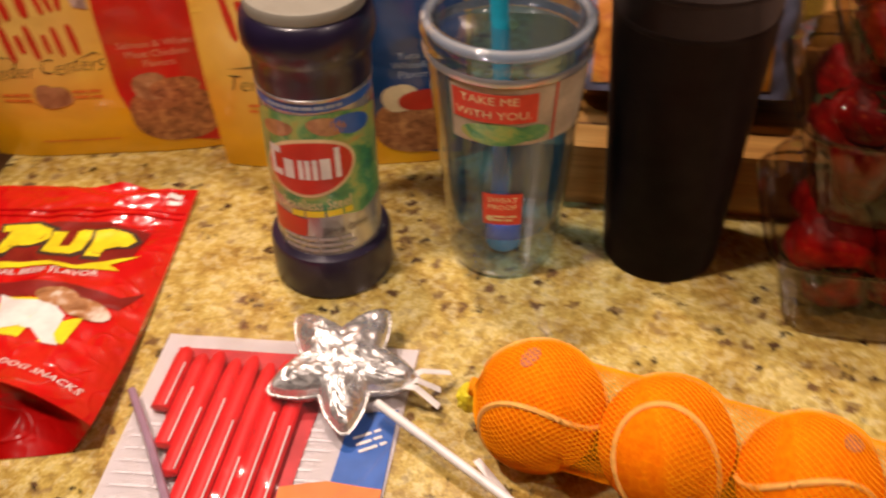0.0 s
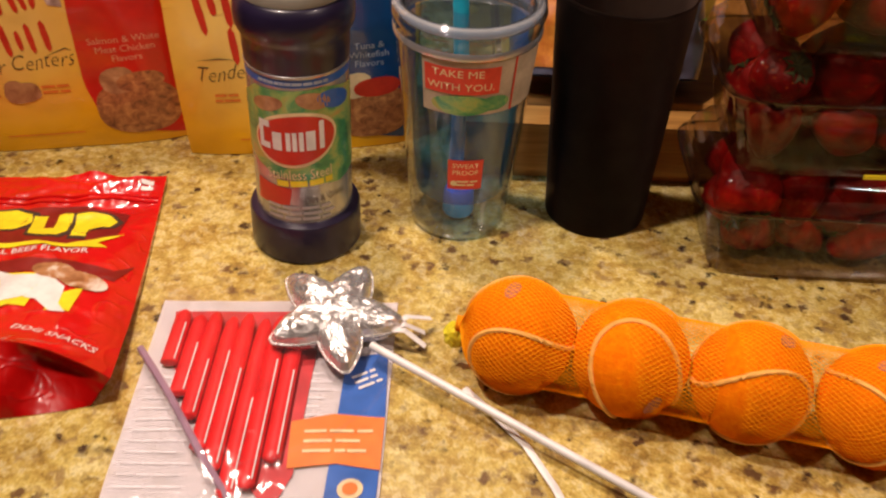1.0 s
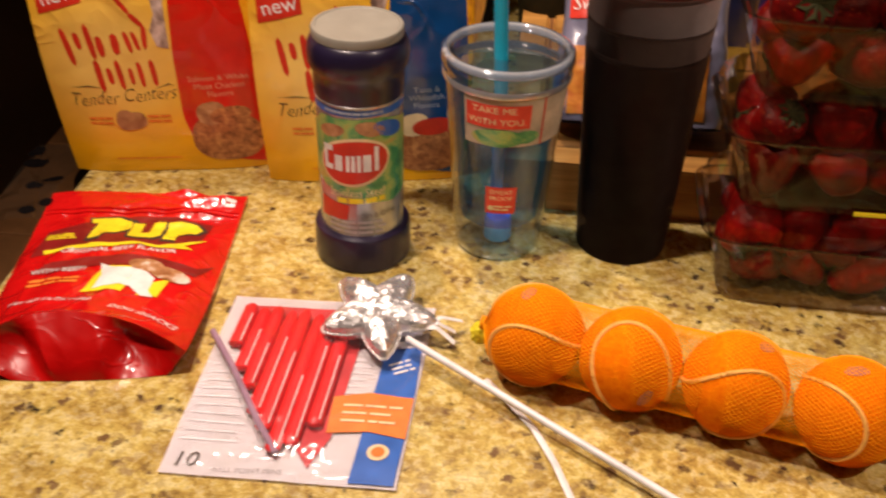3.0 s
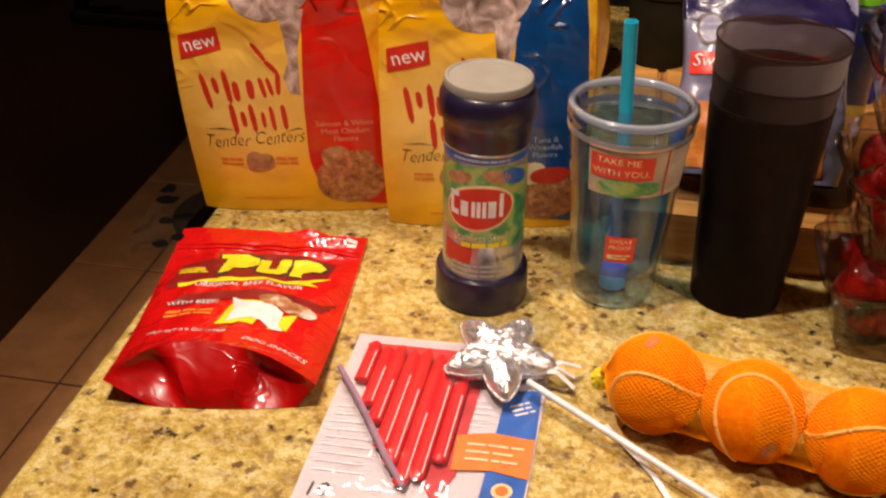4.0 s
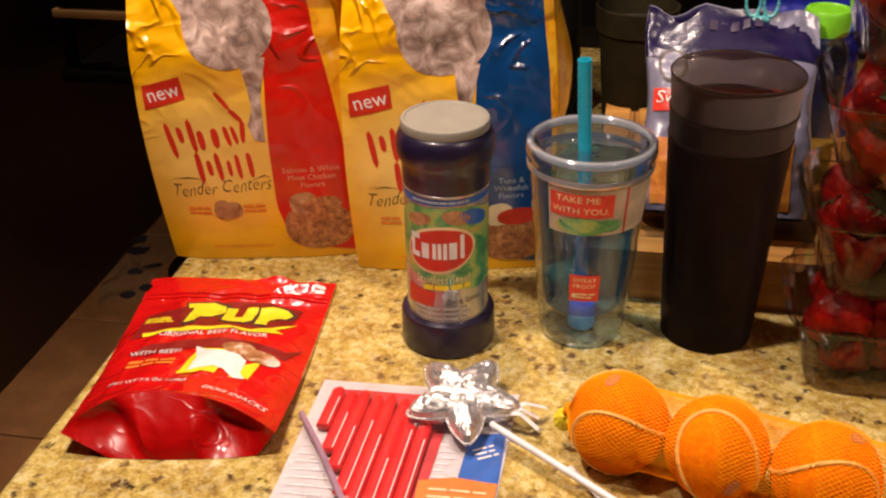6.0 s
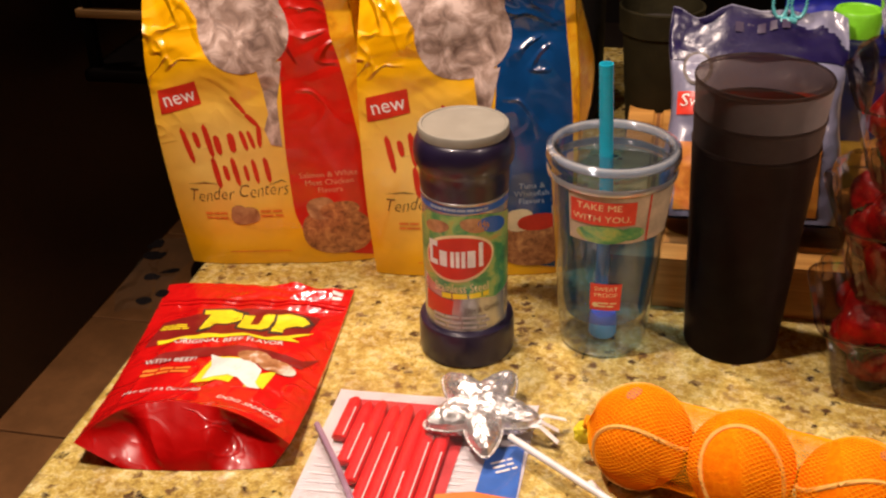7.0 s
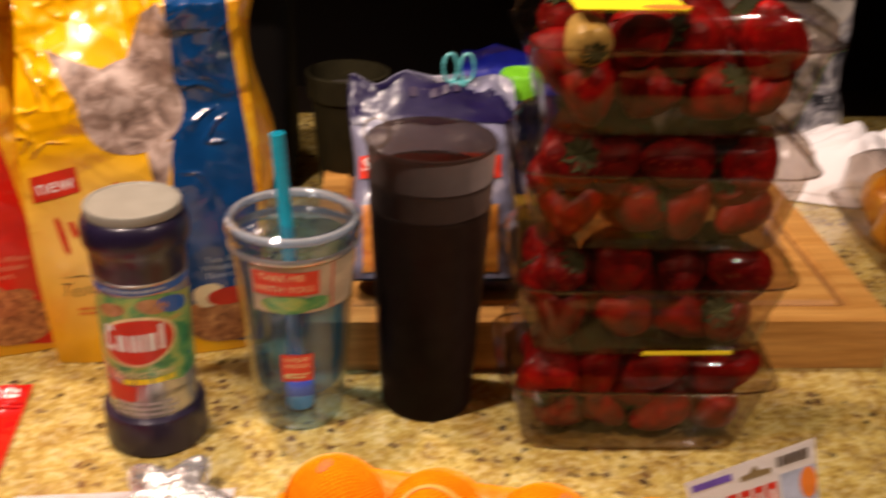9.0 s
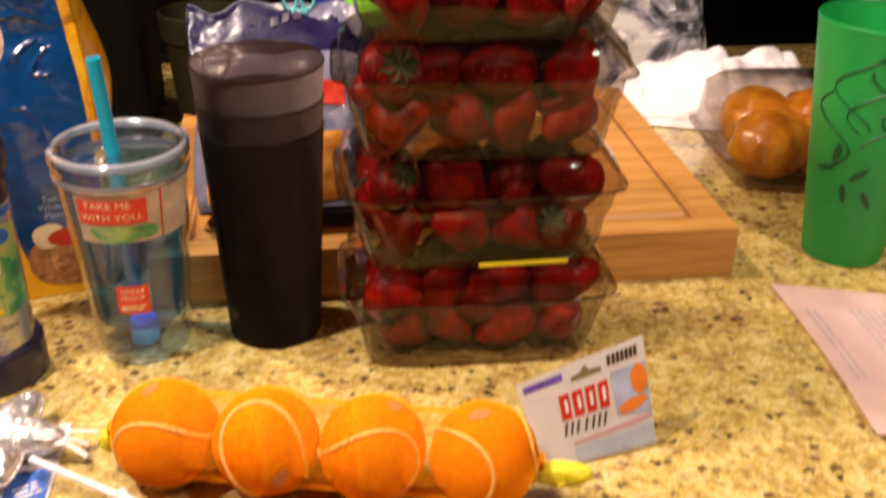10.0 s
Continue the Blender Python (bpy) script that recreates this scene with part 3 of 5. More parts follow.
def food_bag(label, place, panel_mat, panel_words, seed, panel_food, shear):
    front, depth, half = bag_front(seed, shear)
    bag = thing("pet_food_bag", label, "food bag", place, "upright bags of dry pet food")
    NF, NS, NZ = 84, 8, 170
    bm = bmesh.new()
    rows, gusset = [], []
    for j in range(NZ + 1):
        z = BAG_H * j / NZ
        h, d = half(z), depth(z)
        ring = [front(-h + 2 * h * i / NF, z) for i in range(NF + 1)]
        a, lean = ring[-1].y, 0.012 * (z / BAG_H) ** 2
        back = d + lean
        fold = 0.016 * (1 - abs(2 * j / NZ - 1) ** 4) + 0.004 * noise.noise(Vector((seed, z * 30, 1)))
        right = [Vector((h - shear * z + (0.004 + 0.012 * z / BAG_H + 0.007 * math.sin(z * 34 + seed)) * math.sin(math.pi * k / NS), a + (back - a) * k / NS, z)) for k in range(1, NS)]
        rear = [Vector((h - shear * z - 2 * h * i / NF, back + 0.003 * noise.noise(Vector((i * 0.3, z * 25, seed))), z)) for i in range(NF + 1)]
        b = ring[0].y
        left = [Vector((-h - shear * z + fold * math.sin(math.pi * k / NS), back + (b - back) * k / NS, z)) for k in range(1, NS)]
        rows.append([bm.verts.new(p) for p in ring + right + rear + left])
        gusset.append([p + Vector((0.0007, 0, 0)) for p in [ring[-1]] + right + [rear[0]]])
    n = len(rows[0])
    for r0, r1 in zip(rows, rows[1:]):
        for i in range(n):
            bm.faces.new((r0[i], r0[(i + 1) % n], r1[(i + 1) % n], r1[i]))
    bm.faces.new(rows[0])
    bm.faces.new(rows[-1])
    part("bag_body", bm, YELLOW_FILM, bag, "crinkled glossy yellow film")
    part("side_gusset", grid(lambda i, j: gusset[round(j * NZ)][round(i * NS)], NS, NZ), GUSSET_PRINT, bag, "orange gold printed side fold")
    put = lambda name, flat, at, turn, mat, lift=0.0009, lab="": printed(name, flat, at, turn, front, mat, bag, 0.0001 + lift * 0.35, lab, 0.003)
    # side panel with its curved foot
    edge = [(0.032, 0.372), (0.030, 0.30), (0.027, 0.24), (0.024, 0.18), (0.020, 0.12), (0.019, 0.06), (0.025, 0.035), (0.036, 0.018), (0.052, 0.009), (0.088, 0.006)]
    strips, folds = [], []
    for k in range(36):
        z0, z1 = 0.006 + 0.366 * k / 36, 0.006 + 0.366 * (k + 1) / 36

        def left_of(z):
            for (x1, y1), (x0, y0) in zip(edge, edge[1:]):
                if y0 <= z <= y1:
                    return x0 + (x1 - x0) * (z - y0) / max(1e-6, y1 - y0)
            return 0.036
        inner = lambda z: half(z) - 0.002 - (0.019 if panel_mat is RED_FILM else 0.007) * max(0.0, min(1.0, (z - 0.07) / 0.16))
        strips.append([(left_of(z0), z0), (inner(z0), z0), (inner(z1), z1), (left_of(z1), z1)])
        if z0 > 0.065:
            folds.append([(inner(z0), z0), (half(z0) - 0.001, z0), (half(z1) - 0.001, z1), (inner(z1), z1)])
    put("side_panel", shapes(*strips), (0, 0), 0, panel_mat, 0.0008, "glossy coloured panel down one side")
    # front strip sized to fit the camera's view of the side fold
    if folds:
        put("gusset_print", shapes(*folds), (0, 0), 0, GUSSET_PRINT, 0.0008, "orange gold strip on the front, standing in for the side fold")
    # grey picture patch, red flag, wordmark bars
    put("picture_patch", shapes(ellipse(-0.003, 0.236, 0.041, 0.037, 30, 0.3, 0.9), [(-0.066, 0.281), (-0.024, 0.268), (-0.040, 0.236)], [(-0.006, 0.268), (0.012, 0.310), (0.026, 0.322), (0.033, 0.300), (0.032, 0.245)]), (0, 0), 0, GREY_PATCH, 0.0012, "grey mottled printed patch")
    put("picture_patch", shapes([(0.005, 0.205), (0.028, 0.208), (0.019, 0.17), (0.018, 0.128), (0.008, 0.130), (0.004, 0.145), (0.010, 0.16)]), (0, 0), 0, GREY_PATCH, 0.0011)
    put("flag", shapes([(-0.0895, 0.158), (-0.0505, 0.169), (-0.0525, 0.191), (-0.0900, 0.180)]), (0, 0), 0, INK_RED, 0.0012, "red printed flag")
    put("flag_lettering", lettering("new", 0.019), (-0.0705, 0.1745), 14, INK_WHITE, 0.0018)
    # each stroke of the wordmark: foot, head and width, thick at the middle and pointed at its ends
    strokes = ((-0.0630, 0.1130, -0.0695, 0.1490, 0.0062), (-0.0555, 0.1290, -0.0580, 0.1450, 0.0060), (-0.0440, 0.1190, -0.0480, 0.1530, 0.0062),
               (-0.0370, 0.1220, -0.0385, 0.1420, 0.0070), (-0.0240, 0.1240, -0.0250, 0.1440, 0.0076), (-0.0110, 0.1260, -0.0150, 0.1460, 0.0052), (-0.0040, 0.1280, -0.0080, 0.1460, 0.0048), (0.0010, 0.1290, 0.0030, 0.1520, 0.0052),
               (0.0030, 0.1500, -0.0080, 0.1620, 0.0052), (-0.0070, 0.1610, -0.0190, 0.1790, 0.0046),
               (-0.0420, 0.0880, -0.0450, 0.1200, 0.0062), (-0.0335, 0.0960, -0.0350, 0.1120, 0.0056), (-0.0240, 0.0900, -0.0270, 0.1200, 0.0056),
               (-0.0150, 0.0950, -0.0160, 0.1120, 0.0044), (-0.0060, 0.0920, -0.0080, 0.1180, 0.0050), (0.0050, 0.0930, 0.0035, 0.1200, 0.0056))
    for x0, y0, x1, y1, w in strokes:
        n = Vector((y0 - y1, x1 - x0)).normalized() * w / 2
        at = lambda f, g: (x0 + (x1 - x0) * f + n.x * g, y0 + (y1 - y0) * f + n.y * g)
        put("wordmark_bar", shapes([at(0, 0), at(0.12, -0.8), at(0.5, -1), at(0.85, -0.8), at(1, -0.1), at(0.9, 0.8), at(0.5, 0.9), at(0.15, 0.7)]), (-0.004, -0.002), 0, INK_RED, 0.0011, "red plain bar of the wordmark")
    script = lettering("Tender Centers", 0.0185, 0.42, -0.00035)
    for v in script.verts:
        v.co.x, v.co.y = v.co.x * 0.80, v.co.y * 1.05 + 0.0010 * math.sin(v.co.x * 210)
    put("range_lettering", script, (-0.032, 0.081), 5, INK_DARK, 0.0011)
    put("lettering_flourish", shapes([(-0.078, 0.0900), (-0.060, 0.0915), (-0.046, 0.0905), (-0.060, 0.0925)]), (0, 0), 0, INK_DARK, 0.0011)
    put("lettering_flourish", shapes([(-0.005, 0.0870), (0.012, 0.0930), (0.018, 0.0905), (0.012, 0.0940)]), (0, 0), 0, INK_DARK, 0.0011)
    put("small_print", bars(0.022, 2, 0.005, 0.0022, seed + 1, 2), (-0.055, 0.058), 0, INK_ORANGE, 0.0011)
    put("small_print", bars(0.022, 2, 0.005, 0.0022, seed + 2, 2), (-0.002, 0.060), 0, INK_ORANGE, 0.0011)
    put("piece_picture", shapes(ellipse(-0.028, 0.056, 0.014, 0.009, 14, 0.2, 0.7), ellipse(-0.033, 0.061, 0.008, 0.007, 10)), (0, 0), 0, MEAT, 0.0011)
    for k, w in enumerate(panel_words):
        put("panel_lettering", lettering(w, 0.0082), (0.056, 0.098 - 0.008 * k), 2, INK_PANEL_BLUE if panel_mat is BLUE_FILM else INK_PANEL_RED, 0.0013)
    put("food_picture", shapes(ellipse(0.057, 0.036, 0.033, 0.025, 30, 0.0, 0.8)), (0, 0), 0, KIBBLE, 0.0013, "brown printed picture of food")
    put("food_picture", shapes(ellipse(0.045, 0.062, 0.014, 0.012, 14, 0.2, 0.8)), (0, 0), 0, INK_CREAM if panel_food else MEAT, 0.0015)
    put("food_picture", shapes(ellipse(0.062, 0.060, 0.019, 0.009, 16, 0.1, 0.9)), (0, 0), 0, INK_RED if panel_food else KIBBLE, 0.0017)
    put("foot_line", shapes([(-0.05, 0.0148), (0.01, 0.0148), (0.01, 0.0158), (-0.05, 0.0158)]), (0, 0), 0, INK_ORANGE, 0.0011)
    return bag


food_bag("tall glossy yellow dry food bag with a red side panel", pose(-0.1805, 0.226, 0.0008, 0, 0, 0), RED_FILM, ("Salmon & White", "Meat Chicken", "Flavors"), 3, False, 0.046)
food_bag("tall glossy yellow dry food bag with a blue side panel", pose(0.0045, 0.197, 0.0008, 0, 0, -1), BLUE_FILM, ("Tuna &", "Whitefish", "Flavors"), 8, True, 0.006)


# ---- red snack pouch, lying on its back ----
def snack_pouch():
    pouch = thing("snack_pouch", "glossy red plastic snack pouch lying on the granite", "snack pouch")
    TL, TR, BL, BR = Vector((-0.284, 0.135)), Vector((-0.106, 0.121)), Vector((-0.290, -0.113)), Vector((-0.130, -0.117))

    def rise(u, v):
        body = min(1.0, max(0.0, (v - 0.16) / 0.3))
        return (0.004 + (0.008 + 0.005 * v) * body * body * (3 - 2 * body)) * (1 - abs(u) ** 3) + 0.0035 + 0.017 * v ** 3

    def top(u, v):
        a = (u + 1) / 2
        p = (TL * (1 - a) + TR * a) * (1 - v) + (BL * (1 - a) + BR * a) * v
        z = rise(u, v)
        q = Vector((p.x * 28, p.y * 22, 4))
        z += (0.0018 + 0.0032 * v) * (noise.noise(q) + 0.5 * noise.noise(q * 2.7) + 0.5 * (1 - abs(noise.noise(q * 1.1 + Vector((3, 1, 0))))) ** 8 - 0.3) * (1 - 0.5 * abs(u)) * (1 - 0.8 * max(0.0, (v - 0.68) / 0.32))
        z += 0.0085 * noise.noise(Vector((p.x * 40, p.y * 95, 9))) * max(0.0, 1 - v / 0.34) * max(0.0, min(1.0, u + 0.5)) * (1 - u ** 6)
        arch = 0.027 * (1 - u * u) * (1 - 0.4 * u) * max(0.0, (v - 0.70) / 0.30) ** 2
        return Vector((p.x, p.y + arch, max(z, 0.0022)))

    def under(u, v):
        p = top(u, v)
        t = max(0.0, (v - 0.55) / 0.45) ** 1.5
        foot = Vector((-0.2005 + 0.055 * u, -0.119 - 0.003 * (1 - u * u), 0.0006))
        flat = Vector((p.x, p.y, 0.0006 + 0.0012 * v))
        return flat * (1 - t) + foot * t

    part("front_panel", grid(lambda i, j: top(2 * i - 1, j), 96, 130), POUCH_RED, pouch, "glossy red printed film")
    part("back_panel", grid(lambda i, j: under(2 * i - 1, j), 40, 50), POUCH_RED, pouch)

    def gusset(i, j):
        u = 2 * i - 1
        a, b = top(u, 1.0), under(u, 1.0)
        fold = max(0.0, min(1.0, (abs(u + 0.1) - 0.30) / 0.25)) * (1 - abs(u) ** 6)
        crease = math.sin(math.pi * j) * (0.016 * fold - 0.007 * (1 - fold) * (1 - abs(u) ** 6))
        p = a * (1 - j) + b * j
        return Vector((p.x, p.y + crease + 0.0009 * (abs(noise.noise(Vector((u * 4.2 + j * 2, j * 2.5, 2)))) * 2 - 0.5) * math.sin(math.pi * j), p.z))
    part("bottom_gusset", grid(gusset, 60, 14), GUSSET_SHADED, pouch, "folded red bottom gusset, its film darkened for shade")
    part("side_seam", grid(lambda i, j: top(-1, j) * (1 - i) + under(-1, j) * i, 2, 60), POUCH_RED, pouch)
    part("side_seam", grid(lambda i, j: top(1, j) * (1 - i) + under(1, j) * i, 2, 60), POUCH_RED, pouch)
    part("zip_ridge", tube([top(-0.97 + 1.94 * k / 40, 0.125) + Vector((0, 0, 0.0004)) for k in range(41)], 0.0014, 6), POUCH_RED, pouch)
    part("zip_ridge", tube([top(-0.97 + 1.94 * k / 40, 0.15) + Vector((0, 0, 0.0004)) for k in range(41)], 0.0012, 6), POUCH_RED, pouch)

    L = 0.24
    onto = lambda x, y: top(x / 0.084, -y / L)   # metres across from the middle, metres down from the top
    put = lambda name, flat, a, b, turn, mat, lift=0.0008, lab="": printed(name, flat, ((a - 0.5) * 0.168, -b * L), turn, onto, mat, pouch, 0.0002 + lift * 0.4, lab, 0.003)
    put("dark_backing", shapes([(-0.066, -0.036), (-0.064, 0.008), (-0.034, 0.022), (0.0, 0.034), (0.04, 0.034), (0.070, 0.022), (0.066, -0.010), (0.04, -0.028), (0, -0.026)]), 0.47, 0.32, 0, DARK_RED, 0.0006)
    word = [[(-0.040, -0.018), (-0.030, -0.018), (-0.029, -0.006), (-0.016, -0.004), (-0.010, 0.006), (-0.012, 0.018), (-0.024, 0.024), (-0.046, 0.020), (-0.044, 0.012), (-0.039, 0.013)],
            [(-0.008, -0.014), (0.012, -0.017), (0.018, -0.010), (0.018, 0.014), (0.008, 0.014), (0.008, -0.006), (0.001, -0.006), (0.0, 0.014), (-0.010, 0.015)],
            [(0.022, -0.018), (0.032, -0.018), (0.032, -0.007), (0.046, -0.004), (0.050, 0.004), (0.044, 0.012), (0.030, 0.016), (0.020, 0.014)]]
    for block in word:
        mx, my = sum(p[0] for p in block) / len(block), sum(p[1] for p in block) / len(block)
        put("wordmark_outline", shapes([(mx + (x - mx) * 1.22 + 0.0010, my + (y - my) * 1.20 - 0.0010) for x, y in block]), 0.55, 0.29, -1, INK_DARK, 0.0011, "dark outline of the wordmark")
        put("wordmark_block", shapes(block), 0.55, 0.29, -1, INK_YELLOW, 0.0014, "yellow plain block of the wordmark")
    put("swoosh", shapes([(-0.062, -0.012), (-0.02, -0.004), (0.03, -0.006), (0.066, 0.010), (0.050, -0.004), (0.058, -0.010), (0.035, -0.010), (0.0, -0.010), (-0.03, -0.012), (-0.06, -0.018)]), 0.50, 0.39, 0, INK_YELLOW, 0.0015)
    put("small_lettering", lettering("ORIGINAL BEEF FLAVOR", 0.0085), 0.50, 0.455, 1, INK_WHITE, 0.0016)
    put("brown_ribbon", shapes([(-0.064, -0.016), (-0.05, -0.004), (-0.02, 0.003), (0.03, 0.003), (0.066, -0.006), (0.078, 0.004), (0.068, -0.018), (0.03, -0.012), (-0.02, -0.012), (-0.05, -0.020)]), 0.5, 0.51, 0, DARK_RED, 0.0008)
    put("yellow_square", shapes([(-0.030, -0.022), (-0.020, 0.016), (0.006, 0.014), (0.002, -0.024)], [(0.014, -0.026), (0.030, -0.028), (0.034, -0.002), (0.020, -0.006)]), 0.60, 0.63, 0, INK_YELLOW, 0.0013)
    put("white_patch", shapes([(-0.024, 0.016), (-0.012, 0.010), (0.010, 0.010), (0.022, -0.002), (0.022, -0.022), (0.028, -0.032), (0.018, -0.030), (0.006, -0.016), (-0.014, -0.018), (-0.022, -0.020), (-0.018, -0.004)]), 0.60, 0.62, 0, INK_WHITE, 0.0019)
    put("brown_patch", shapes(ellipse(0.012, 0.010, 0.015, 0.009, 16, -0.3), ellipse(0.032, 0.0, 0.018, 0.009, 16, -0.4)), 0.60, 0.60, 0, BROWN_PATCH, 0.0023)
    put("small_lettering", lettering("WITH BEEF!", 0.0085), 0.26, 0.575, 1, INK_WHITE, 0.0016)
    put("orange_line", bars(0.042, 2, 0.006, 0.0035, 4, 2), 0.27, 0.64, 0, INK_ORANGE, 0.0014)
    put("small_lettering", lettering("NET WT 5.6 OZ (158g)", 0.0068), 0.31, 0.785, -7, INK_WHITE, 0.0016)
    put("small_lettering", lettering("DOG SNACKS", 0.0092), 0.765, 0.885, -19, INK_WHITE, 0.0016)
    put("small_print", bars(0.026, 3, 0.0035, 0.002, 9, 2), 0.18, 0.325, 0, INK_YELLOW, 0.0014)
    put("corner_print", bars(0.010, 2, 0.005, 0.0035, 2, 1), 0.93, 0.06, 0, INK_WHITE, 0.0012)


snack_pouch()


# ---- cleanser can ----
def cleanser_can():
    can = thing("cleanser_can", "navy plastic cleanser can with foil label and grey cap", "cleanser can", pose(-0.001, 0.039, 0, 0, 0, 0))
    part("base", lathe([(0, 0.0), (0.038, 0.0), (0.0402, 0.002), (0.0402, 0.029), (0.0392, 0.032), (0.0345, 0.034), (0, 0.034)]), CAN_BLUE, can, "navy plastic base")
    part("label", lathe([(0.0345, 0.033), (0.0345, 0.150)]), FOIL_LABEL, can, "silvery foil label")
    part("label_edge", lathe([(0.0346, 0.1485), (0.0353, 0.1490), (0.0353, 0.1508), (0.0346, 0.1512)]), FOIL_LABEL, can, "bright upper edge of the foil")
    part("shoulder", lathe([(0.0345, 0.149), (0.0350, 0.152), (0.0356, 0.162), (0.0358, 0.170), (0.0372, 0.1725), (0.0392, 0.177), (0.0396, 0.184), (0.0388, 0.191), (0.0365, 0.196), (0.0345, 0.1975), (0, 0.198)]), CAN_BLUE, can, "navy plastic shoulder with a bulging collar")
    part("cap", lathe([(0.0340, 0.1965), (0.0352, 0.1975), (0.0356, 0.2025), (0.0346, 0.2045), (0.0325, 0.2048), (0.0318, 0.2040), (0, 0.2040)]), CAP_GREY, can, "thin grey plastic cap")
    R, C = 0.0345, radians(-97)

    def onto(x, y):
        a = C + x / R
        return Vector((R * math.cos(a), R * math.sin(a), 0.033 + (y - 0.040) * 1.39))
    put = lambda name, flat, at, turn, mat, lift=0.0003, lab="": printed(name, flat, at, turn, onto, mat, can, lift, lab, 0.004)
    put("blue_band", shapes([(-0.052, 0.119), (0.052, 0.119), (0.052, 0.1235), (-0.052, 0.1235)]), (0, 0), 0, INK_BLUE)
    put("blue_band_print", bars(0.05, 1, 0.004, 0.0016, 4, 9), (0, 0.1204), 0, INK_PANEL_BLUE, 0.0006)
    put("green_print", shapes([(-0.050, 0.078), (-0.02, 0.070), (0.03, 0.062), (0.052, 0.066), (0.052, 0.112), (0.02, 0.118), (-0.03, 0.117), (-0.050, 0.106)]), (0, 0), 0, INK_GREEN, 0.0004, "green printed foil")
    put("yellow_print", shapes(ellipse(-0.020, 0.109, 0.012, 0.004, 20, 0.15), ellipse(0.012, 0.1115, 0.012, 0.0045, 20, -0.15)), (0, 0), 0, MEAT, 0.0006)
    put("blue_print", shapes(ellipse(0.028, 0.110, 0.014, 0.005, 18, -0.2)), (0, 0), 0, INK_BLUE, 0.0006)
    put("oval_rim", shapes(ellipse(-0.002, 0.0905, 0.0300, 0.0155, 40, 0.10)), (0, 0), 0, INK_CREAM, 0.0007)
    put("oval", shapes(ellipse(-0.002, 0.0905, 0.0280, 0.0136, 40, 0.10)), (0, 0), 0, INK_RED, 0.0010, "red printed oval")
    marks = [[(-0.026, 0.0845), (-0.0175, 0.0845), (-0.0175, 0.0880), (-0.0225, 0.0880), (-0.0225, 0.0965), (-0.0175, 0.0965), (-0.0175, 0.100), (-0.026, 0.100)]]
    for x, w, h in ((-0.0125, 0.0065, 0.0105), (-0.005, 0.0030, 0.0105), (-0.0008, 0.0030, 0.0105), (0.0036, 0.0030, 0.0105), (0.0098, 0.0062, 0.0105), (0.0172, 0.0034, 0.0150)):
        marks.append([(x - w / 2, 0.0850 + 0.02 * x), (x + w / 2, 0.0850 + 0.02 * x), (x + w / 2, 0.0850 + h + 0.06 * x), (x - w / 2, 0.0850 + h + 0.06 * x)])
    for bar in marks:
        put("wordmark_bar", shapes(bar), (-0.001, 0), 0, INK_WHITE, 0.0014, "white plain bar of the wordmark")
    put("label_lettering", lettering("Stainless Steel", 0.0082), (0.0, 0.0705), 2, INK_CREAM, 0.0008)
    put("label_lettering", bars(0.040, 1, 0.006, 0.0035, 3, 3), (0.004, 0.064), 2, INK_YELLOW, 0.0008)
    put("red_print", shapes([(-0.036, 0.050), (-0.008, 0.052), (-0.006, 0.062), (-0.034, 0.064)]), (0, 0), 0, INK_RED, 0.0004)
    put("label_lettering", lettering("Dirt & Grime", 0.0056), (0.018, 0.0555), 2, INK_DARK, 0.0008)
    put("small_print", bars(0.05, 3, 0.0034, 0.0016, 12, 4), (0.0, 0.0500), 0, INK_GREY, 0.0006)


cleanser_can()


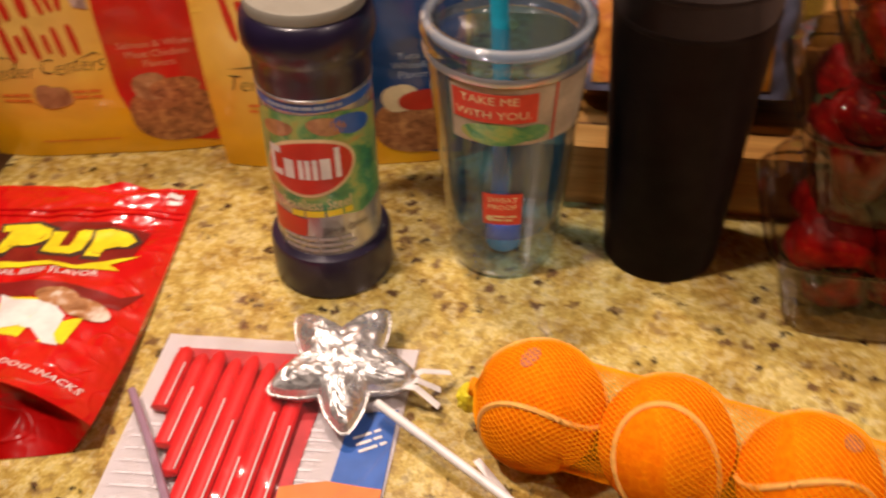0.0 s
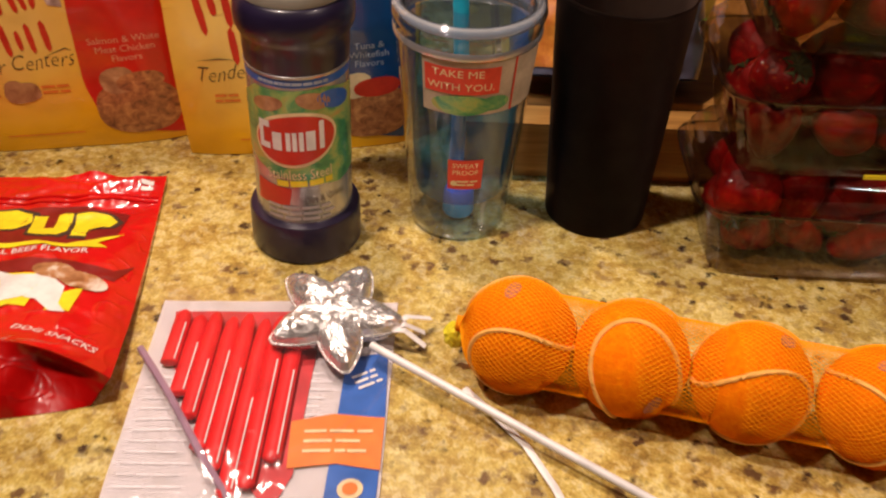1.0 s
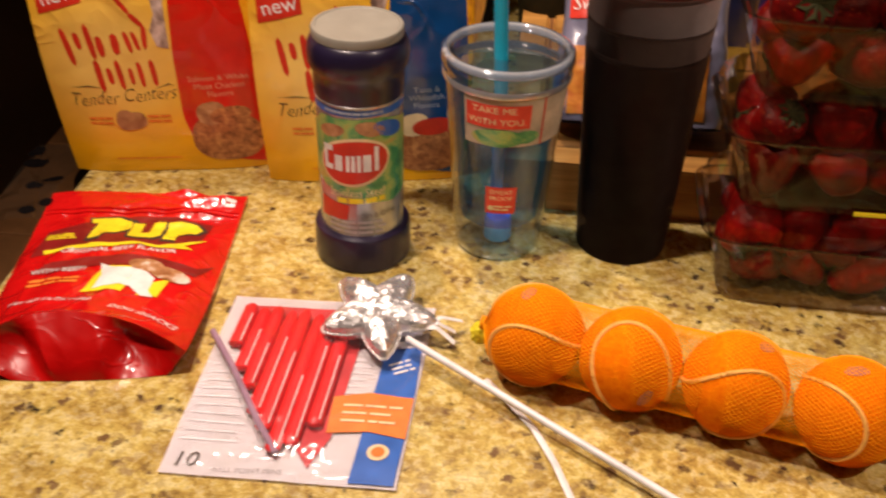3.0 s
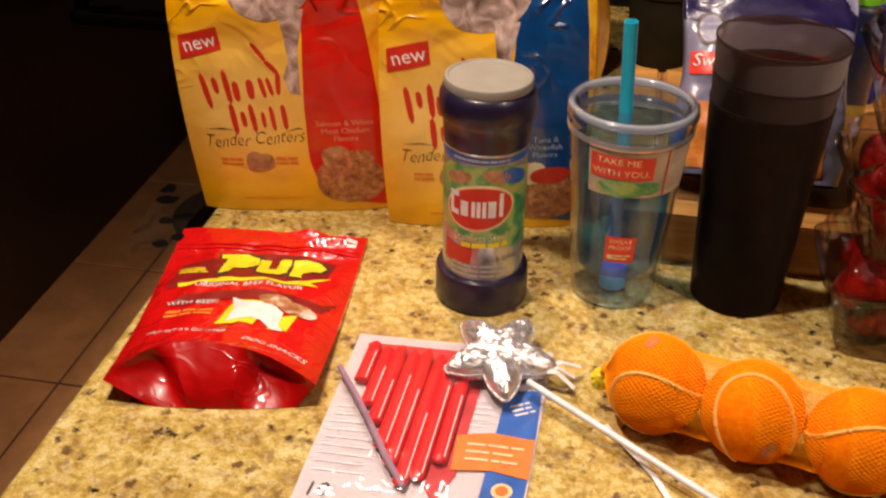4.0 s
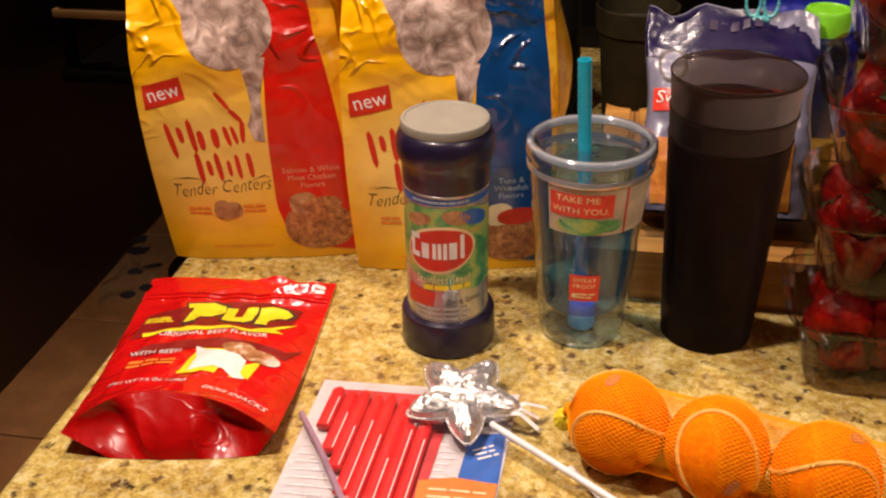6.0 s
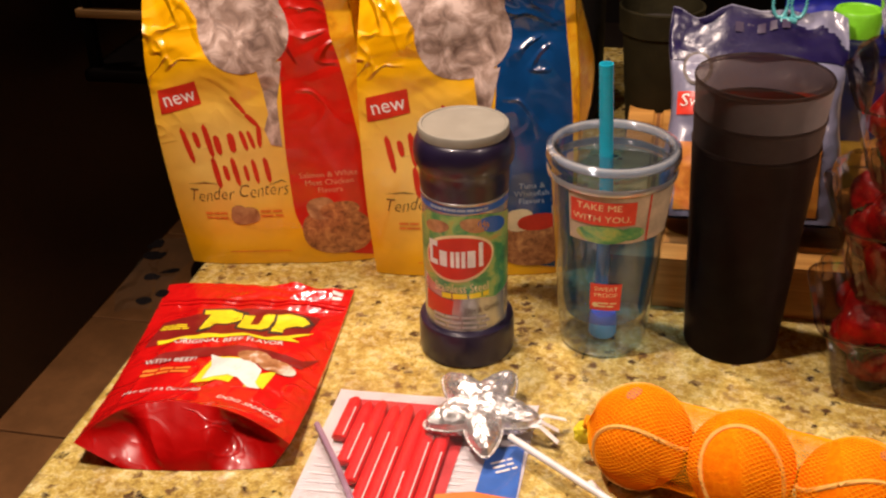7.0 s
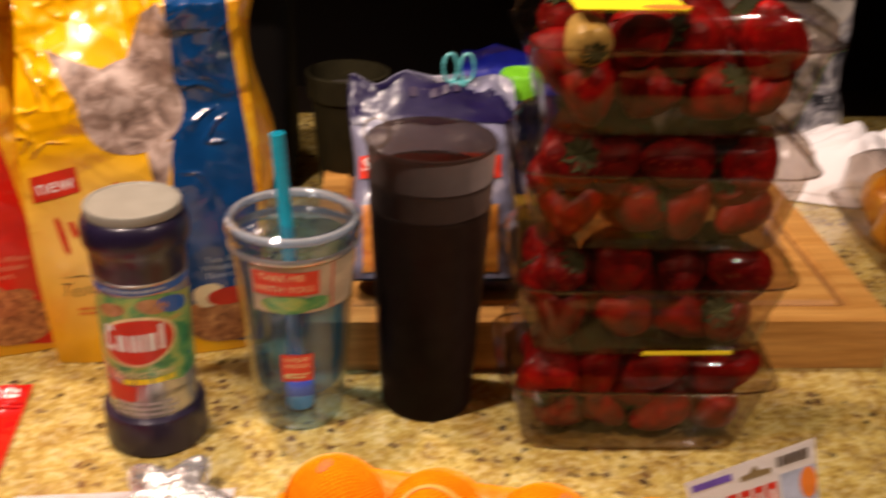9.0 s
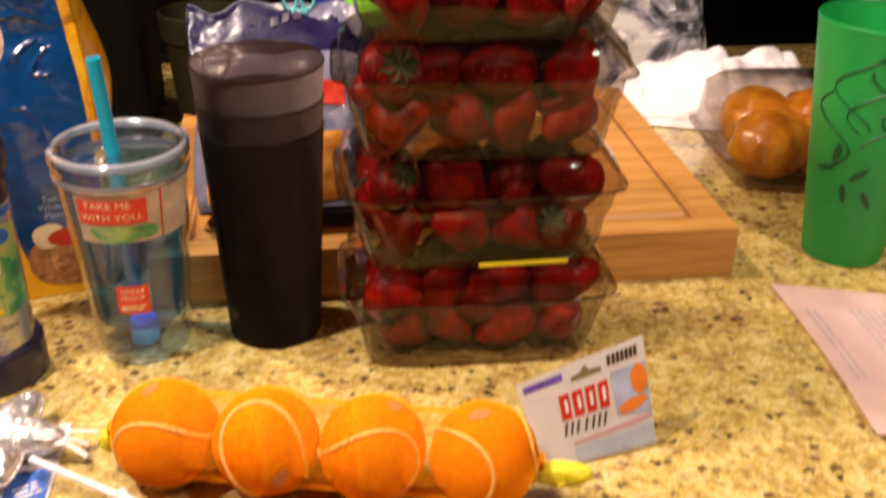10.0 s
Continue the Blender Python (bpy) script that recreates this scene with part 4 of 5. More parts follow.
# ---- double-walled tumbler ----
def straw_tumbler():
    t = thing("straw_tumbler", "clear double-walled tumbler with aqua liner and aqua straw", "tumbler", pose(0.116, 0.048, 0, 0, 0, 0))
    part("outer_wall", lathe([(0, 0.0005), (0.034, 0.0005), (0.0365, 0.003), (0.0372, 0.010), (0.0502, 0.164)]), CLEAR, t, "clear plastic outer wall")
    part("liner", lathe([(0, 0.028), (0.028, 0.028), (0.0335, 0.032), (0.0352, 0.043), (0.0385, 0.085), (0.0395, 0.1015), (0.0412, 0.112), (0.0452, 0.160)]), AQUA, t, "aqua see-through inner cup")
    part("liner_foot", lathe([(0, 0.003), (0.011, 0.003), (0.0120, 0.005), (0.0115, 0.022), (0.0100, 0.025), (0, 0.025)], 32), AQUA_LIT_FOOT, t, "aqua foot, coloured bright as if light were piped into it")
    part("lid", lathe([(0.0490, 0.162), (0.0512, 0.163), (0.0514, 0.168), (0.0528, 0.170), (0.0536, 0.175), (0.0526, 0.1795), (0.0485, 0.1815), (0.0445, 0.1795), (0.0432, 0.173), (0.041, 0.1695), (0.020, 0.1695), (0.009, 0.1710), (0.0064, 0.1710)], 72), LID, t, "clear grey lid with a thick rim")
    # the ring's milky white stands in for bright highlights on the rim
    part("lid_rim", lathe([(0.0485 + 0.0042 * math.cos(a), 0.1772 + 0.0040 * math.sin(a)) for a in [2 * math.pi * k / 14 for k in range(14)]], 72, True), clear("lid_rim_highlight", (0.78, 0.82, 0.86), 0.06, 0.34, (0.70, 0.72, 0.74), 1.5, 2.4, 0.1), t, "thick rim, whitened in place of its highlights")
    part("silver_ring", lathe([(0.0506, 0.1580), (0.0515, 0.1588), (0.0518, 0.1632), (0.0512, 0.1640), (0.0504, 0.161)], 72, True), surface("silver_ring_plastic", (0.60, 0.60, 0.60), 0.22, 0.7), t)
    straw_line = [Vector((-0.003, 0.0, 0.046)), Vector((-0.003, 0.0, 0.13)), Vector((-0.006, 0.001, 0.19)), Vector((-0.009, 0.0, 0.246))]
    straw_pts = [straw_line[k].lerp(straw_line[k + 1], f / 24) for k in range(3) for f in range(24)] + [straw_line[3]]
    straw = tube(straw_pts + [p for p in reversed(straw_pts[-30:])], lambda f: (0.0055 + 0.00022 * math.cos(f * 380)) if f < 72.5 / 102 else 0.0045, 18)
    part("straw", straw, AQUA_STRAW, t, "ridged aqua plastic straw")

    def onto(x, y):
        r = 0.0372 + (0.0490 - 0.0372) * (y - 0.010) / 0.140
        a = radians(-90) + x / 0.043
        return Vector((r * math.cos(a), r * math.sin(a), y))
    put = lambda name, flat, at, turn, mat, lift=0.0004, lab="": printed(name, flat, at, turn, onto, mat, t, lift, lab, 0.004)
    put("paper_sleeve", shapes([(-0.036, 0.1165), (0.028, 0.1165), (0.046, 0.1165), (0.050, 0.1580), (0.028, 0.1580), (-0.036, 0.1580)]), (0, 0), 0, surface("sleeve_print", (0.50, 0.42, 0.30), 0.5, 0, 0.25, 60), 0.0003, "printed paper sleeve")
    put("sleeve_picture", shapes(ellipse(-0.010, 0.1240, 0.020, 0.008, 18), ellipse(0.010, 0.1250, 0.010, 0.006, 14)), (0, 0), 0, INK_GREEN, 0.0006)
    put("sleeve_line", shapes([(0.0215, 0.1165), (0.0228, 0.1165), (0.0228, 0.1580), (0.0215, 0.1580)]), (0, 0), 0, INK_RED, 0.0007)
    put("red_block", shapes([(-0.034, 0.1330), (0.012, 0.1330), (0.012, 0.1535), (-0.034, 0.1535)]), (0, 0), 0, surface("red_sticker", (0.72, 0.06, 0.03), 0.5), 0.0008)
    put("sleeve_lettering", lettering("TAKE ME", 0.0078), (-0.0135, 0.1485), 0, INK_CREAM, 0.0011)
    put("sleeve_lettering", lettering("WITH YOU.", 0.0078), (-0.0115, 0.1385), 0, INK_CREAM, 0.0011)
    put("red_sticker", shapes([(-0.018, 0.052), (0.007, 0.052), (0.007, 0.078), (-0.018, 0.078)]), (0, 0), 0, surface("red_sticker_low", (0.72, 0.06, 0.03), 0.5), 0.0008, "square red sticker")
    put("sticker_lettering", lettering("SWEAT", 0.0058), (-0.0055, 0.0730), 0, INK_CREAM, 0.0011)
    put("sticker_lettering", lettering("PROOF", 0.0058), (-0.0055, 0.0670), 0, INK_CREAM, 0.0011)
    put("sticker_print", bars(0.016, 2, 0.003, 0.0015, 6, 2), (-0.0035, 0.0585), 0, INK_CREAM, 0.0011)
    put("sticker_mark", shapes(ellipse(-0.0135, 0.0575, 0.0025, 0.0025, 12)), (0, 0), 0, INK_CREAM, 0.0012)


straw_tumbler()


# ---- tall plastic cups ----
def tall_cup(name, label, place, mat, group, top=0.0515, foot=0.0385, height=0.196):
    cup = thing(name, label, "plastic cup", place, group)
    part("cup_base", lathe([(0, 0.003), (foot - 0.004, 0.003), (foot - 0.002, 0.0), (foot, 0.001)], 72), mat, cup)
    part("cup_wall", lathe([(foot, 0.001), (foot + (top - foot) * 0.5, height * 0.5), (top, height - 0.004)], 72), mat, cup)
    part("cup_rim", lathe([(top, height - 0.004), (top + 0.0004, height - 0.003), (top + 0.0006, height - 0.0012), (top, height), (top - 0.0008, height - 0.001)], 72), mat, cup)
    return cup


tall_cup("plastic_cup", "tall smoky black frosted plastic cup, lowest of a stack", pose(0.224, 0.040, 0.0, 0, 0, 0), SMOKE, "nested black cups", 0.0482, 0.0385, 0.187)
tall_cup("plastic_cup", "tall smoky black frosted plastic cup in the middle of a stack", pose(0.224, 0.040, 0.0285, 0, 0, 0), SMOKE, "nested black cups", 0.0490, 0.0372, 0.181)
tall_cup("plastic_cup", "tall smoky black frosted plastic cup nested in two others", pose(0.224, 0.040, 0.0560, 0, 0, 0), SMOKE, "nested black cups", 0.0505, 0.0362, 0.182)
green = tall_cup("plastic_cup", "tall bright green plastic cup with dark green vine print", pose(0.785, 0.012, 0.0, 0, 0, 0), GREEN_CUP, "", 0.0616, 0.0380, 0.236)
rnd = random.Random(21)
for stem in range(9):
    a0, z0 = radians(-165 + 16 * stem), rnd.uniform(0.09, 0.17)
    pts = []
    for k in range(12):
        z = z0 + k * 0.0065
        a = a0 + 0.35 * math.sin(k * 0.55 + stem * 1.7)
        r = 0.0380 + 0.0240 * z / 0.236 + 0.0002
        pts.append((r * math.cos(a), r * math.sin(a), min(z, 0.225)))
    part("vine_print", tube(pts, 0.0011, 5), GREEN_INK, green)
for leaf in range(12):
    a, z = radians(-170 + 13 * leaf), rnd.uniform(0.07, 0.20)
    r = 0.0380 + 0.0240 * z / 0.236
    onto = lambda x, y: Vector(((0.0380 + 0.0240 * y / 0.236) * math.cos(x / 0.046), (0.0380 + 0.0240 * y / 0.236) * math.sin(x / 0.046), y))
    printed("leaf_print", shapes(ellipse(0, 0, 0.010, 0.0028, 12)), (a * 0.046, z), rnd.uniform(20, 120), onto, GREEN_INK, green, 0.0006)


# ---- orange balls in a net, with a card ----
BALLS = [Vector((0.120, -0.130, 0.0362)), Vector((0.183, -0.160, 0.0362)), Vector((0.249, -0.189, 0.0362)), Vector((0.317, -0.219, 0.0362))]
BALL_R = 0.0358
SPINS = [(123.6, -135.8, -122.8), (151.6, 2.2, 34.1), (128.2, -136.1, 43.6), (121.4, -135.2, -4.9)]
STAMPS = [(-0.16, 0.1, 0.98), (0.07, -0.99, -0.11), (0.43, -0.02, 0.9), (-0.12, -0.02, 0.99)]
for place, spin, way in zip(BALLS, SPINS, STAMPS):
    ball = thing("tennis_ball", "orange felt tennis ball with a pale seam in a net", "ball", Matrix.Translation(place) @ pose(0, 0, 0, *spin), "orange balls in a net")
    bm = bmesh.new()
    bmesh.ops.create_icosphere(bm, subdivisions=5, radius=BALL_R)
    part("felt", bm, BALL_FELT, ball)
    pts = []
    for k in range(120):
        a = 2 * math.pi * k / 120
        b = 0.27
        p = Vector(((1 - b) * math.cos(a) + b * math.cos(3 * a), (1 - b) * math.sin(a) - b * math.sin(3 * a), 2 * math.sqrt(b * (1 - b)) * math.sin(2 * a)))
        pts.append(p.normalized() * (BALL_R + 0.0002))
    part("seam", tube(pts, 0.0016, 6, True), SEAM, ball, "pale rubber seam")
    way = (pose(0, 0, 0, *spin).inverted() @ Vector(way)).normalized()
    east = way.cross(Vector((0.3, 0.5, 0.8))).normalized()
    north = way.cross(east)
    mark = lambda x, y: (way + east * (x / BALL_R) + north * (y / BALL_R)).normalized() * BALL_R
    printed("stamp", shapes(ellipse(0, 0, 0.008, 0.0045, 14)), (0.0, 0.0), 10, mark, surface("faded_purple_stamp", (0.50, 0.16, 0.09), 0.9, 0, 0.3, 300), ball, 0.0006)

# the net: cords crossing in diamonds round the row of balls
axis = (BALLS[3] - BALLS[0]).normalized()
side = axis.cross(Vector((0, 0, 1))).normalized()
net = thing("ball_net", "yellow stretched plastic net tube round the orange balls", "net")
LEN = (BALLS[3] - BALLS[0]).length


def net_radius(s):
    best = 0.0
    for k in range(4):
        d = abs(s - k * LEN / 3)
        if d < BALL_R:
            best = max(best, math.sqrt(BALL_R ** 2 - d * d))
    neck = 0.029 if 0 <= s <= LEN else 0.0
    tail = max(0.0, BALL_R - max(-s, s - LEN, 0)) / BALL_R
    return max(best, neck, 0.004 + 0.010 * tail) + 0.0009


for hand in (1, -1):
    bm_all = bmesh.new()
    for strand in range(64):
        ring_pts = []
        for k in range(170):
            s = -0.040 + (LEN + 0.080) * k / 169
            a = 2 * math.pi * strand / 64 + hand * s * 22
            r = net_radius(s)
            p = BALLS[0] + axis * s + side * (r * math.cos(a)) + Vector((0, 0, 1)) * (r * math.sin(a))
            p.z = max(p.z, 0.0007)
            ring_pts.append(p)
        one = tube(ring_pts, 0.00021, 3)
        me = bpy.data.meshes.new("strand")
        one.to_mesh(me)
        one.free()
        bm_all.from_mesh(me)
        bpy.data.meshes.remove(me)
    tagged(part("net_mesh", bm_all, NET, net), kind="stuff")
for s, n in ((-0.040, 0.006), (LEN + 0.052, 0.016)):
    c = BALLS[0] + axis * s
    bm = bmesh.new()
    bmesh.ops.create_icosphere(bm, subdivisions=3, radius=1)
    for v in bm.verts:
        d = v.co.normalized()
        v.co = c + Vector((0, 0, -0.010)) + axis * (d.dot(axis) * n * 1.3) + side * (d.dot(side) * 0.008) + Vector((0, 0, d.z * 0.009)) + d * 0.003 * noise.noise(d * 4)
    part("net_knot", bm, NET_KNOT, net, "bunched bright yellow end of the net")

card = thing("header_card", "white printed cardboard header card tied to the net", "card")
CTL, CTR, CBR, CBL = Vector((0.353, -0.182, 0.060)), Vector((0.453, -0.176, 0.079)), Vector((0.457, -0.206, 0.003)), Vector((0.368, -0.208, 0.001))


def card_face(x, y):
    a, b = x / 0.100, y / 0.085
    return (CBL * (1 - a) + CBR * a) * (1 - b) + (CTL * (1 - a) + CTR * a) * b


bm = grid(lambda i, j: card_face(i * 0.1, j * 0.085), 12, 12)
bmesh.ops.solidify(bm, geom=bm.faces[:], thickness=0.0006)
part("card_board", bm, PAPER, card, "", False)
cput = lambda name, flat, at, turn, mat, lift=0.0006: printed(name, flat, at, turn, card_face, mat, card, lift)
cput("purple_strip", shapes([(0.004, 0.074), (0.034, 0.074), (0.034, 0.080), (0.004, 0.080)]), (0, 0), 0, INK_PURPLE)
cput("hang_hole", shapes([(0.040, 0.070), (0.064, 0.070), (0.064, 0.074), (0.055, 0.075), (0.052, 0.080), (0.047, 0.075), (0.040, 0.074)]), (0, 0), 0, surface("hole_brown", (0.22, 0.15, 0.06), 0.7))
for x in (0.026, 0.0365, 0.047, 0.0575):
    cput("wordmark_bar", shapes([(x, 0.040), (x + 0.008, 0.040), (x + 0.0095, 0.062), (x + 0.0015, 0.062)]), (0, 0), 0, INK_RED)
cput("wordmark_gaps", shapes(*[[(x, 0.046), (x + 0.0025, 0.046), (x + 0.003, 0.057), (x + 0.0005, 0.057)] for x in (0.030, 0.0405, 0.0505, 0.0610)]), (0, 0), 0, INK_WHITE, 0.0010)
cput("script_bars", shapes(*[[(x, 0.026), (x + 0.0018, 0.026), (x + 0.0055, 0.037), (x + 0.0035, 0.037)] for x in (0.024, 0.029, 0.034, 0.041, 0.047, 0.052, 0.057)]), (0, 0), 0, INK_DARK)
cput("top_print", shapes(*[[(x, 0.072), (x + 0.0025, 0.072), (x + 0.003, 0.080), (x + 0.0005, 0.080)] for x in (0.069, 0.073, 0.0765, 0.080, 0.0835, 0.087, 0.0905)]), (0, 0), 0, INK_DARK)
cput("picture", shapes([(0.070, 0.030), (0.099, 0.026), (0.099, 0.066), (0.070, 0.066)]), (0, 0), 0, surface("card_picture_blue", (0.42, 0.46, 0.60), 0.5, 0, 0.3, 60))
cput("picture", shapes(ellipse(0.092, 0.054, 0.007, 0.012, 14), ellipse(0.084, 0.036, 0.013, 0.005, 14, 0.2)), (0, 0), 0, INK_ORANGE, 0.0009)
cput("lower_band", shapes([(0.030, 0.002), (0.099, 0.002), (0.099, 0.018), (0.030, 0.014)]), (0, 0), 0, surface("card_band", (0.46, 0.50, 0.58), 0.5))
cput("red_band", shapes([(0.030, 0.017), (0.099, 0.022), (0.099, 0.025), (0.030, 0.019)]), (0, 0), 0, surface("card_pink", (0.60, 0.30, 0.34), 0.5))


# ---- pack of pens and the star wand ----
def pen_pack():
    pack = thing("pen_pack", "clear flat pack of red ball point pens", "pen pack")
    TL, TR, BR, BL = Vector((-0.103, -0.028)), Vector((0.055, -0.052)), Vector((0.016, -0.240)), Vector((-0.138, -0.215))

    def flat(a, b, z):
        p = (TL * (1 - a) + TR * a) * (1 - b) + (BL * (1 - a) + BR * a) * b
        return Vector((p.x, p.y, z))

    def sheet(x, y):
        a, b = x / 0.157, -y / 0.19
        return flat(a, b, 0.0022 + 0.0010 * noise.noise(Vector((x * 30, y * 30, 7))))
    bm = grid(lambda i, j: sheet(i * 0.157, -j * 0.19), 40, 40)
    bmesh.ops.solidify(bm, geom=bm.faces[:], thickness=0.0008)
    part("paper_insert", bm, PAPER, pack, "white printed paper insert")
    put = lambda name, f, at, turn, mat, lift=0.0006, lab="": printed(name, f, at, turn, sheet, mat, pack, lift, lab)
    put("blue_strip", shapes([(0.125, -0.188), (0.128, -0.055), (0.154, -0.050), (0.156, -0.100), (0.155, -0.188)]), (0, 0), 0, INK_BLUE, 0.0012, "blue printed strip")
    put("orange_band", shapes([(0.100, -0.110), (0.125, -0.104), (0.156, -0.106), (0.156, -0.146), (0.130, -0.142), (0.102, -0.146)]), (0, 0), 0, INK_ORANGE, 0.0020, "orange printed band")
    put("orange_band_print", bars(0.042, 3, 0.0075, 0.0022, 5, 3), (0.130, -0.119), 2, INK_CREAM, 0.0026)
    put("script_bars", bars(0.018, 3, 0.005, 0.002, 15, 2), (0.141, -0.070), 30, INK_WHITE, 0.0018)
    put("round_sticker", shapes(ellipse(0.140, -0.160, 0.0075, 0.0075, 20)), (0, 0), 0, INK_CREAM, 0.0018)
    put("round_sticker", shapes(ellipse(0.140, -0.160, 0.0045, 0.0045, 16)), (0, 0), 0, INK_ORANGE, 0.0022)
    put("count_lettering", lettering("10", 0.018, 0.2), (0.014, -0.178), 6, INK_DARK, 0.0008)
    put("small_lettering", lettering("BALL POINT PENS", 0.0058), (0.058, -0.184), 2, INK_GREY, 0.0008)
    put("small_print", bars(0.040, 11, 0.0085, 0.0018, 31, 3), (0.026, -0.075), 0, INK_FAINT, 0.0007)
    put("small_print", bars(0.018, 6, 0.007, 0.0016, 32, 2), (0.114, -0.070), 0, INK_FAINT, 0.0007)
    put("red_backing", shapes([(0.010, -0.012), (0.096, -0.012), (0.108, -0.050), (0.106, -0.150), (0.096, -0.178), (0.056, -0.122), (0.016, -0.060)]), (0, 0), 0, surface("red_card_print", (0.55, 0.03, 0.035), 0.5, 0, 0.2, 60), 0.0012, "red printed backing")
    # pens: slanted barrels whose ends step down along a slanting line
    run = (BR - TR).normalized()
    for k in range(8):
        t = k / 7
        p = Vector((-0.088 + 0.074 * t, -0.047 - 0.018 * t - 0.004 * (k % 2)))
        n = (0.050, 0.072, 0.094, 0.114, 0.132, 0.146, 0.142, 0.118)[k]
        q = p + run * n
        p, q = Vector((*p, 0.0078)), Vector((*q, 0.0076))
        pen = part("pen", tube([p.lerp(q, f) for f in (0, 0.05, 0.16, 0.6, 0.94, 0.98, 1)], lambda f: 0.0055 if 0.3 < f < 0.9 else (0.0046 if 0.1 < f < 0.95 else 0.0022), 12, False, 0.6), PEN_RED, pack, "glossy red pen barrel")
        up = Vector((0.0036, 0, 0.0026))
        part("pen_clip", tube([p.lerp(q, 0.30 + 0.1 * (k % 3)) + up, p.lerp(q, 0.97) + up], 0.0006, 5), WHITE_PLASTIC, pen, "pale clip line")
    part("folded_edge", tube([flat(-0.01 + 0.045 * 0, 0.30, 0.012), flat(0.15, 0.50, 0.0135), flat(0.36, 0.78, 0.0125), flat(0.47, 0.90, 0.008)], 0.0024, 8), MAUVE, pack, "mauve folded film edge")

    def film(i, j):
        swell = 0.0125 * max(0.0, 1 - ((i - 0.40) / 0.42) ** 2) ** 0.5 * max(0.0, 1 - ((j - 0.45) / 0.5) ** 2) ** 0.5
        p = flat(-0.02 + 1.04 * i, -0.03 + 1.05 * j, 0.0042 + swell)
        p.z += 0.0012 * noise.noise(Vector((p.x * 55, p.y * 55, 3))) + 0.0008 * noise.noise(Vector((p.x * 150, p.y * 120, 1)))
        return p
    part("film", grid(film, 60, 60), CLEAR_FILM, pack, "clear crinkled film")
    pts = [flat(1.0, 0.30, 0.010), flat(1.005, 0.42, 0.013), flat(0.94, 0.56, 0.014), flat(0.80, 0.68, 0.013), flat(0.60, 0.76, 0.012), flat(0.45, 0.79, 0.011)]
    part("film_fold", tube(pts, 0.0013, 6), CLEAR_FILM, pack)


pen_pack()


def star_wand():
    wand = thing("star_wand", "silver foil star wand with a white plastic stick", "toy wand")
    C = Vector((0.010, -0.078, 0.019))

    def outline(a):
        k = (a - radians(128)) / (2 * math.pi / 5)
        f = abs((k - math.floor(k)) - 0.5) * 2
        return 0.0245 + 0.0235 * min(f, 0.93) ** 1.25

    def star(sign):
        def fn(i, j):
            a, r = 2 * math.pi * i, j
            rr = outline(a) * r
            h = 0.0135 * math.sqrt(max(0.0, 1 - r ** 2.6))
            p = Vector((rr * math.cos(a), rr * math.sin(a), sign * h))
            n = noise.noise(p * 110) * 0.0020 + noise.noise(p * 260) * 0.0014
            p.z += sign * n * (1 - r ** 6)
            return C + Vector((p.x, p.y * 1.05, p.z)) + Vector((0, 0, 0.10 * p.y))
        return fn
    bm = grid(star(1), 110, 16)
    bmesh.ops.remove_doubles(bm, verts=bm.verts, dist=0.00005)
    part("star_front", bm, SILVER, wand, "crinkled silver star", False)
    bm = grid(star(-1), 130, 14)
    bmesh.ops.remove_doubles(bm, verts=bm.verts, dist=0.00005)
    part("star_back", bm, SILVER, wand)
    rim = [star(1)(k / 160, 1.0) + Vector((0, 0, 0.0004 * noise.noise(Vector((k * 0.7, 0, 0))))) for k in range(160)]
    part("tinsel_rim", tube(rim, 0.0010, 6, True), SILVER, wand)
    part("stick", tube([(0.030, -0.106, 0.0165), (0.11, -0.184, 0.0125), (0.19, -0.262, 0.0085), (0.262, -0.332, 0.0036)], 0.0027, 12), WHITE_PLASTIC, wand, "straight white plastic stick")
    rnd = random.Random(4)
    for k in range(6):
        a = radians(-28 + 12 * k)
        p = Vector((0.040, -0.092, 0.016))
        n = 0.026 + 0.012 * rnd.random()
        pts = [p, p + Vector((n * 0.5 * math.cos(a), n * 0.5 * math.sin(a), 0.004)), p + Vector((n * math.cos(a), n * math.sin(a), -0.006 + 0.004 * rnd.random()))]
        part("ribbon", tube(pts, 0.0022, 6, False, 0.25), CLEAR_FILM if k % 2 else WHITE_PLASTIC, wand, "pale iridescent ribbon")
    pts = [(0.085, -0.140, 0.004), (0.100, -0.165, 0.003), (0.113, -0.190, 0.0025), (0.122, -0.222, 0.0025), (0.129, -0.262, 0.0025)]
    part("ribbon", tube(pts, 0.0024, 6, False, 0.3), WHITE_PLASTIC, wand, "flat white ribbon trailing on the granite")


star_wand()


# ---- strawberries in stacked clamshells ----
BOX_AT = Vector((0.380, -0.024, 0.0))
BOX_H = 0.0885


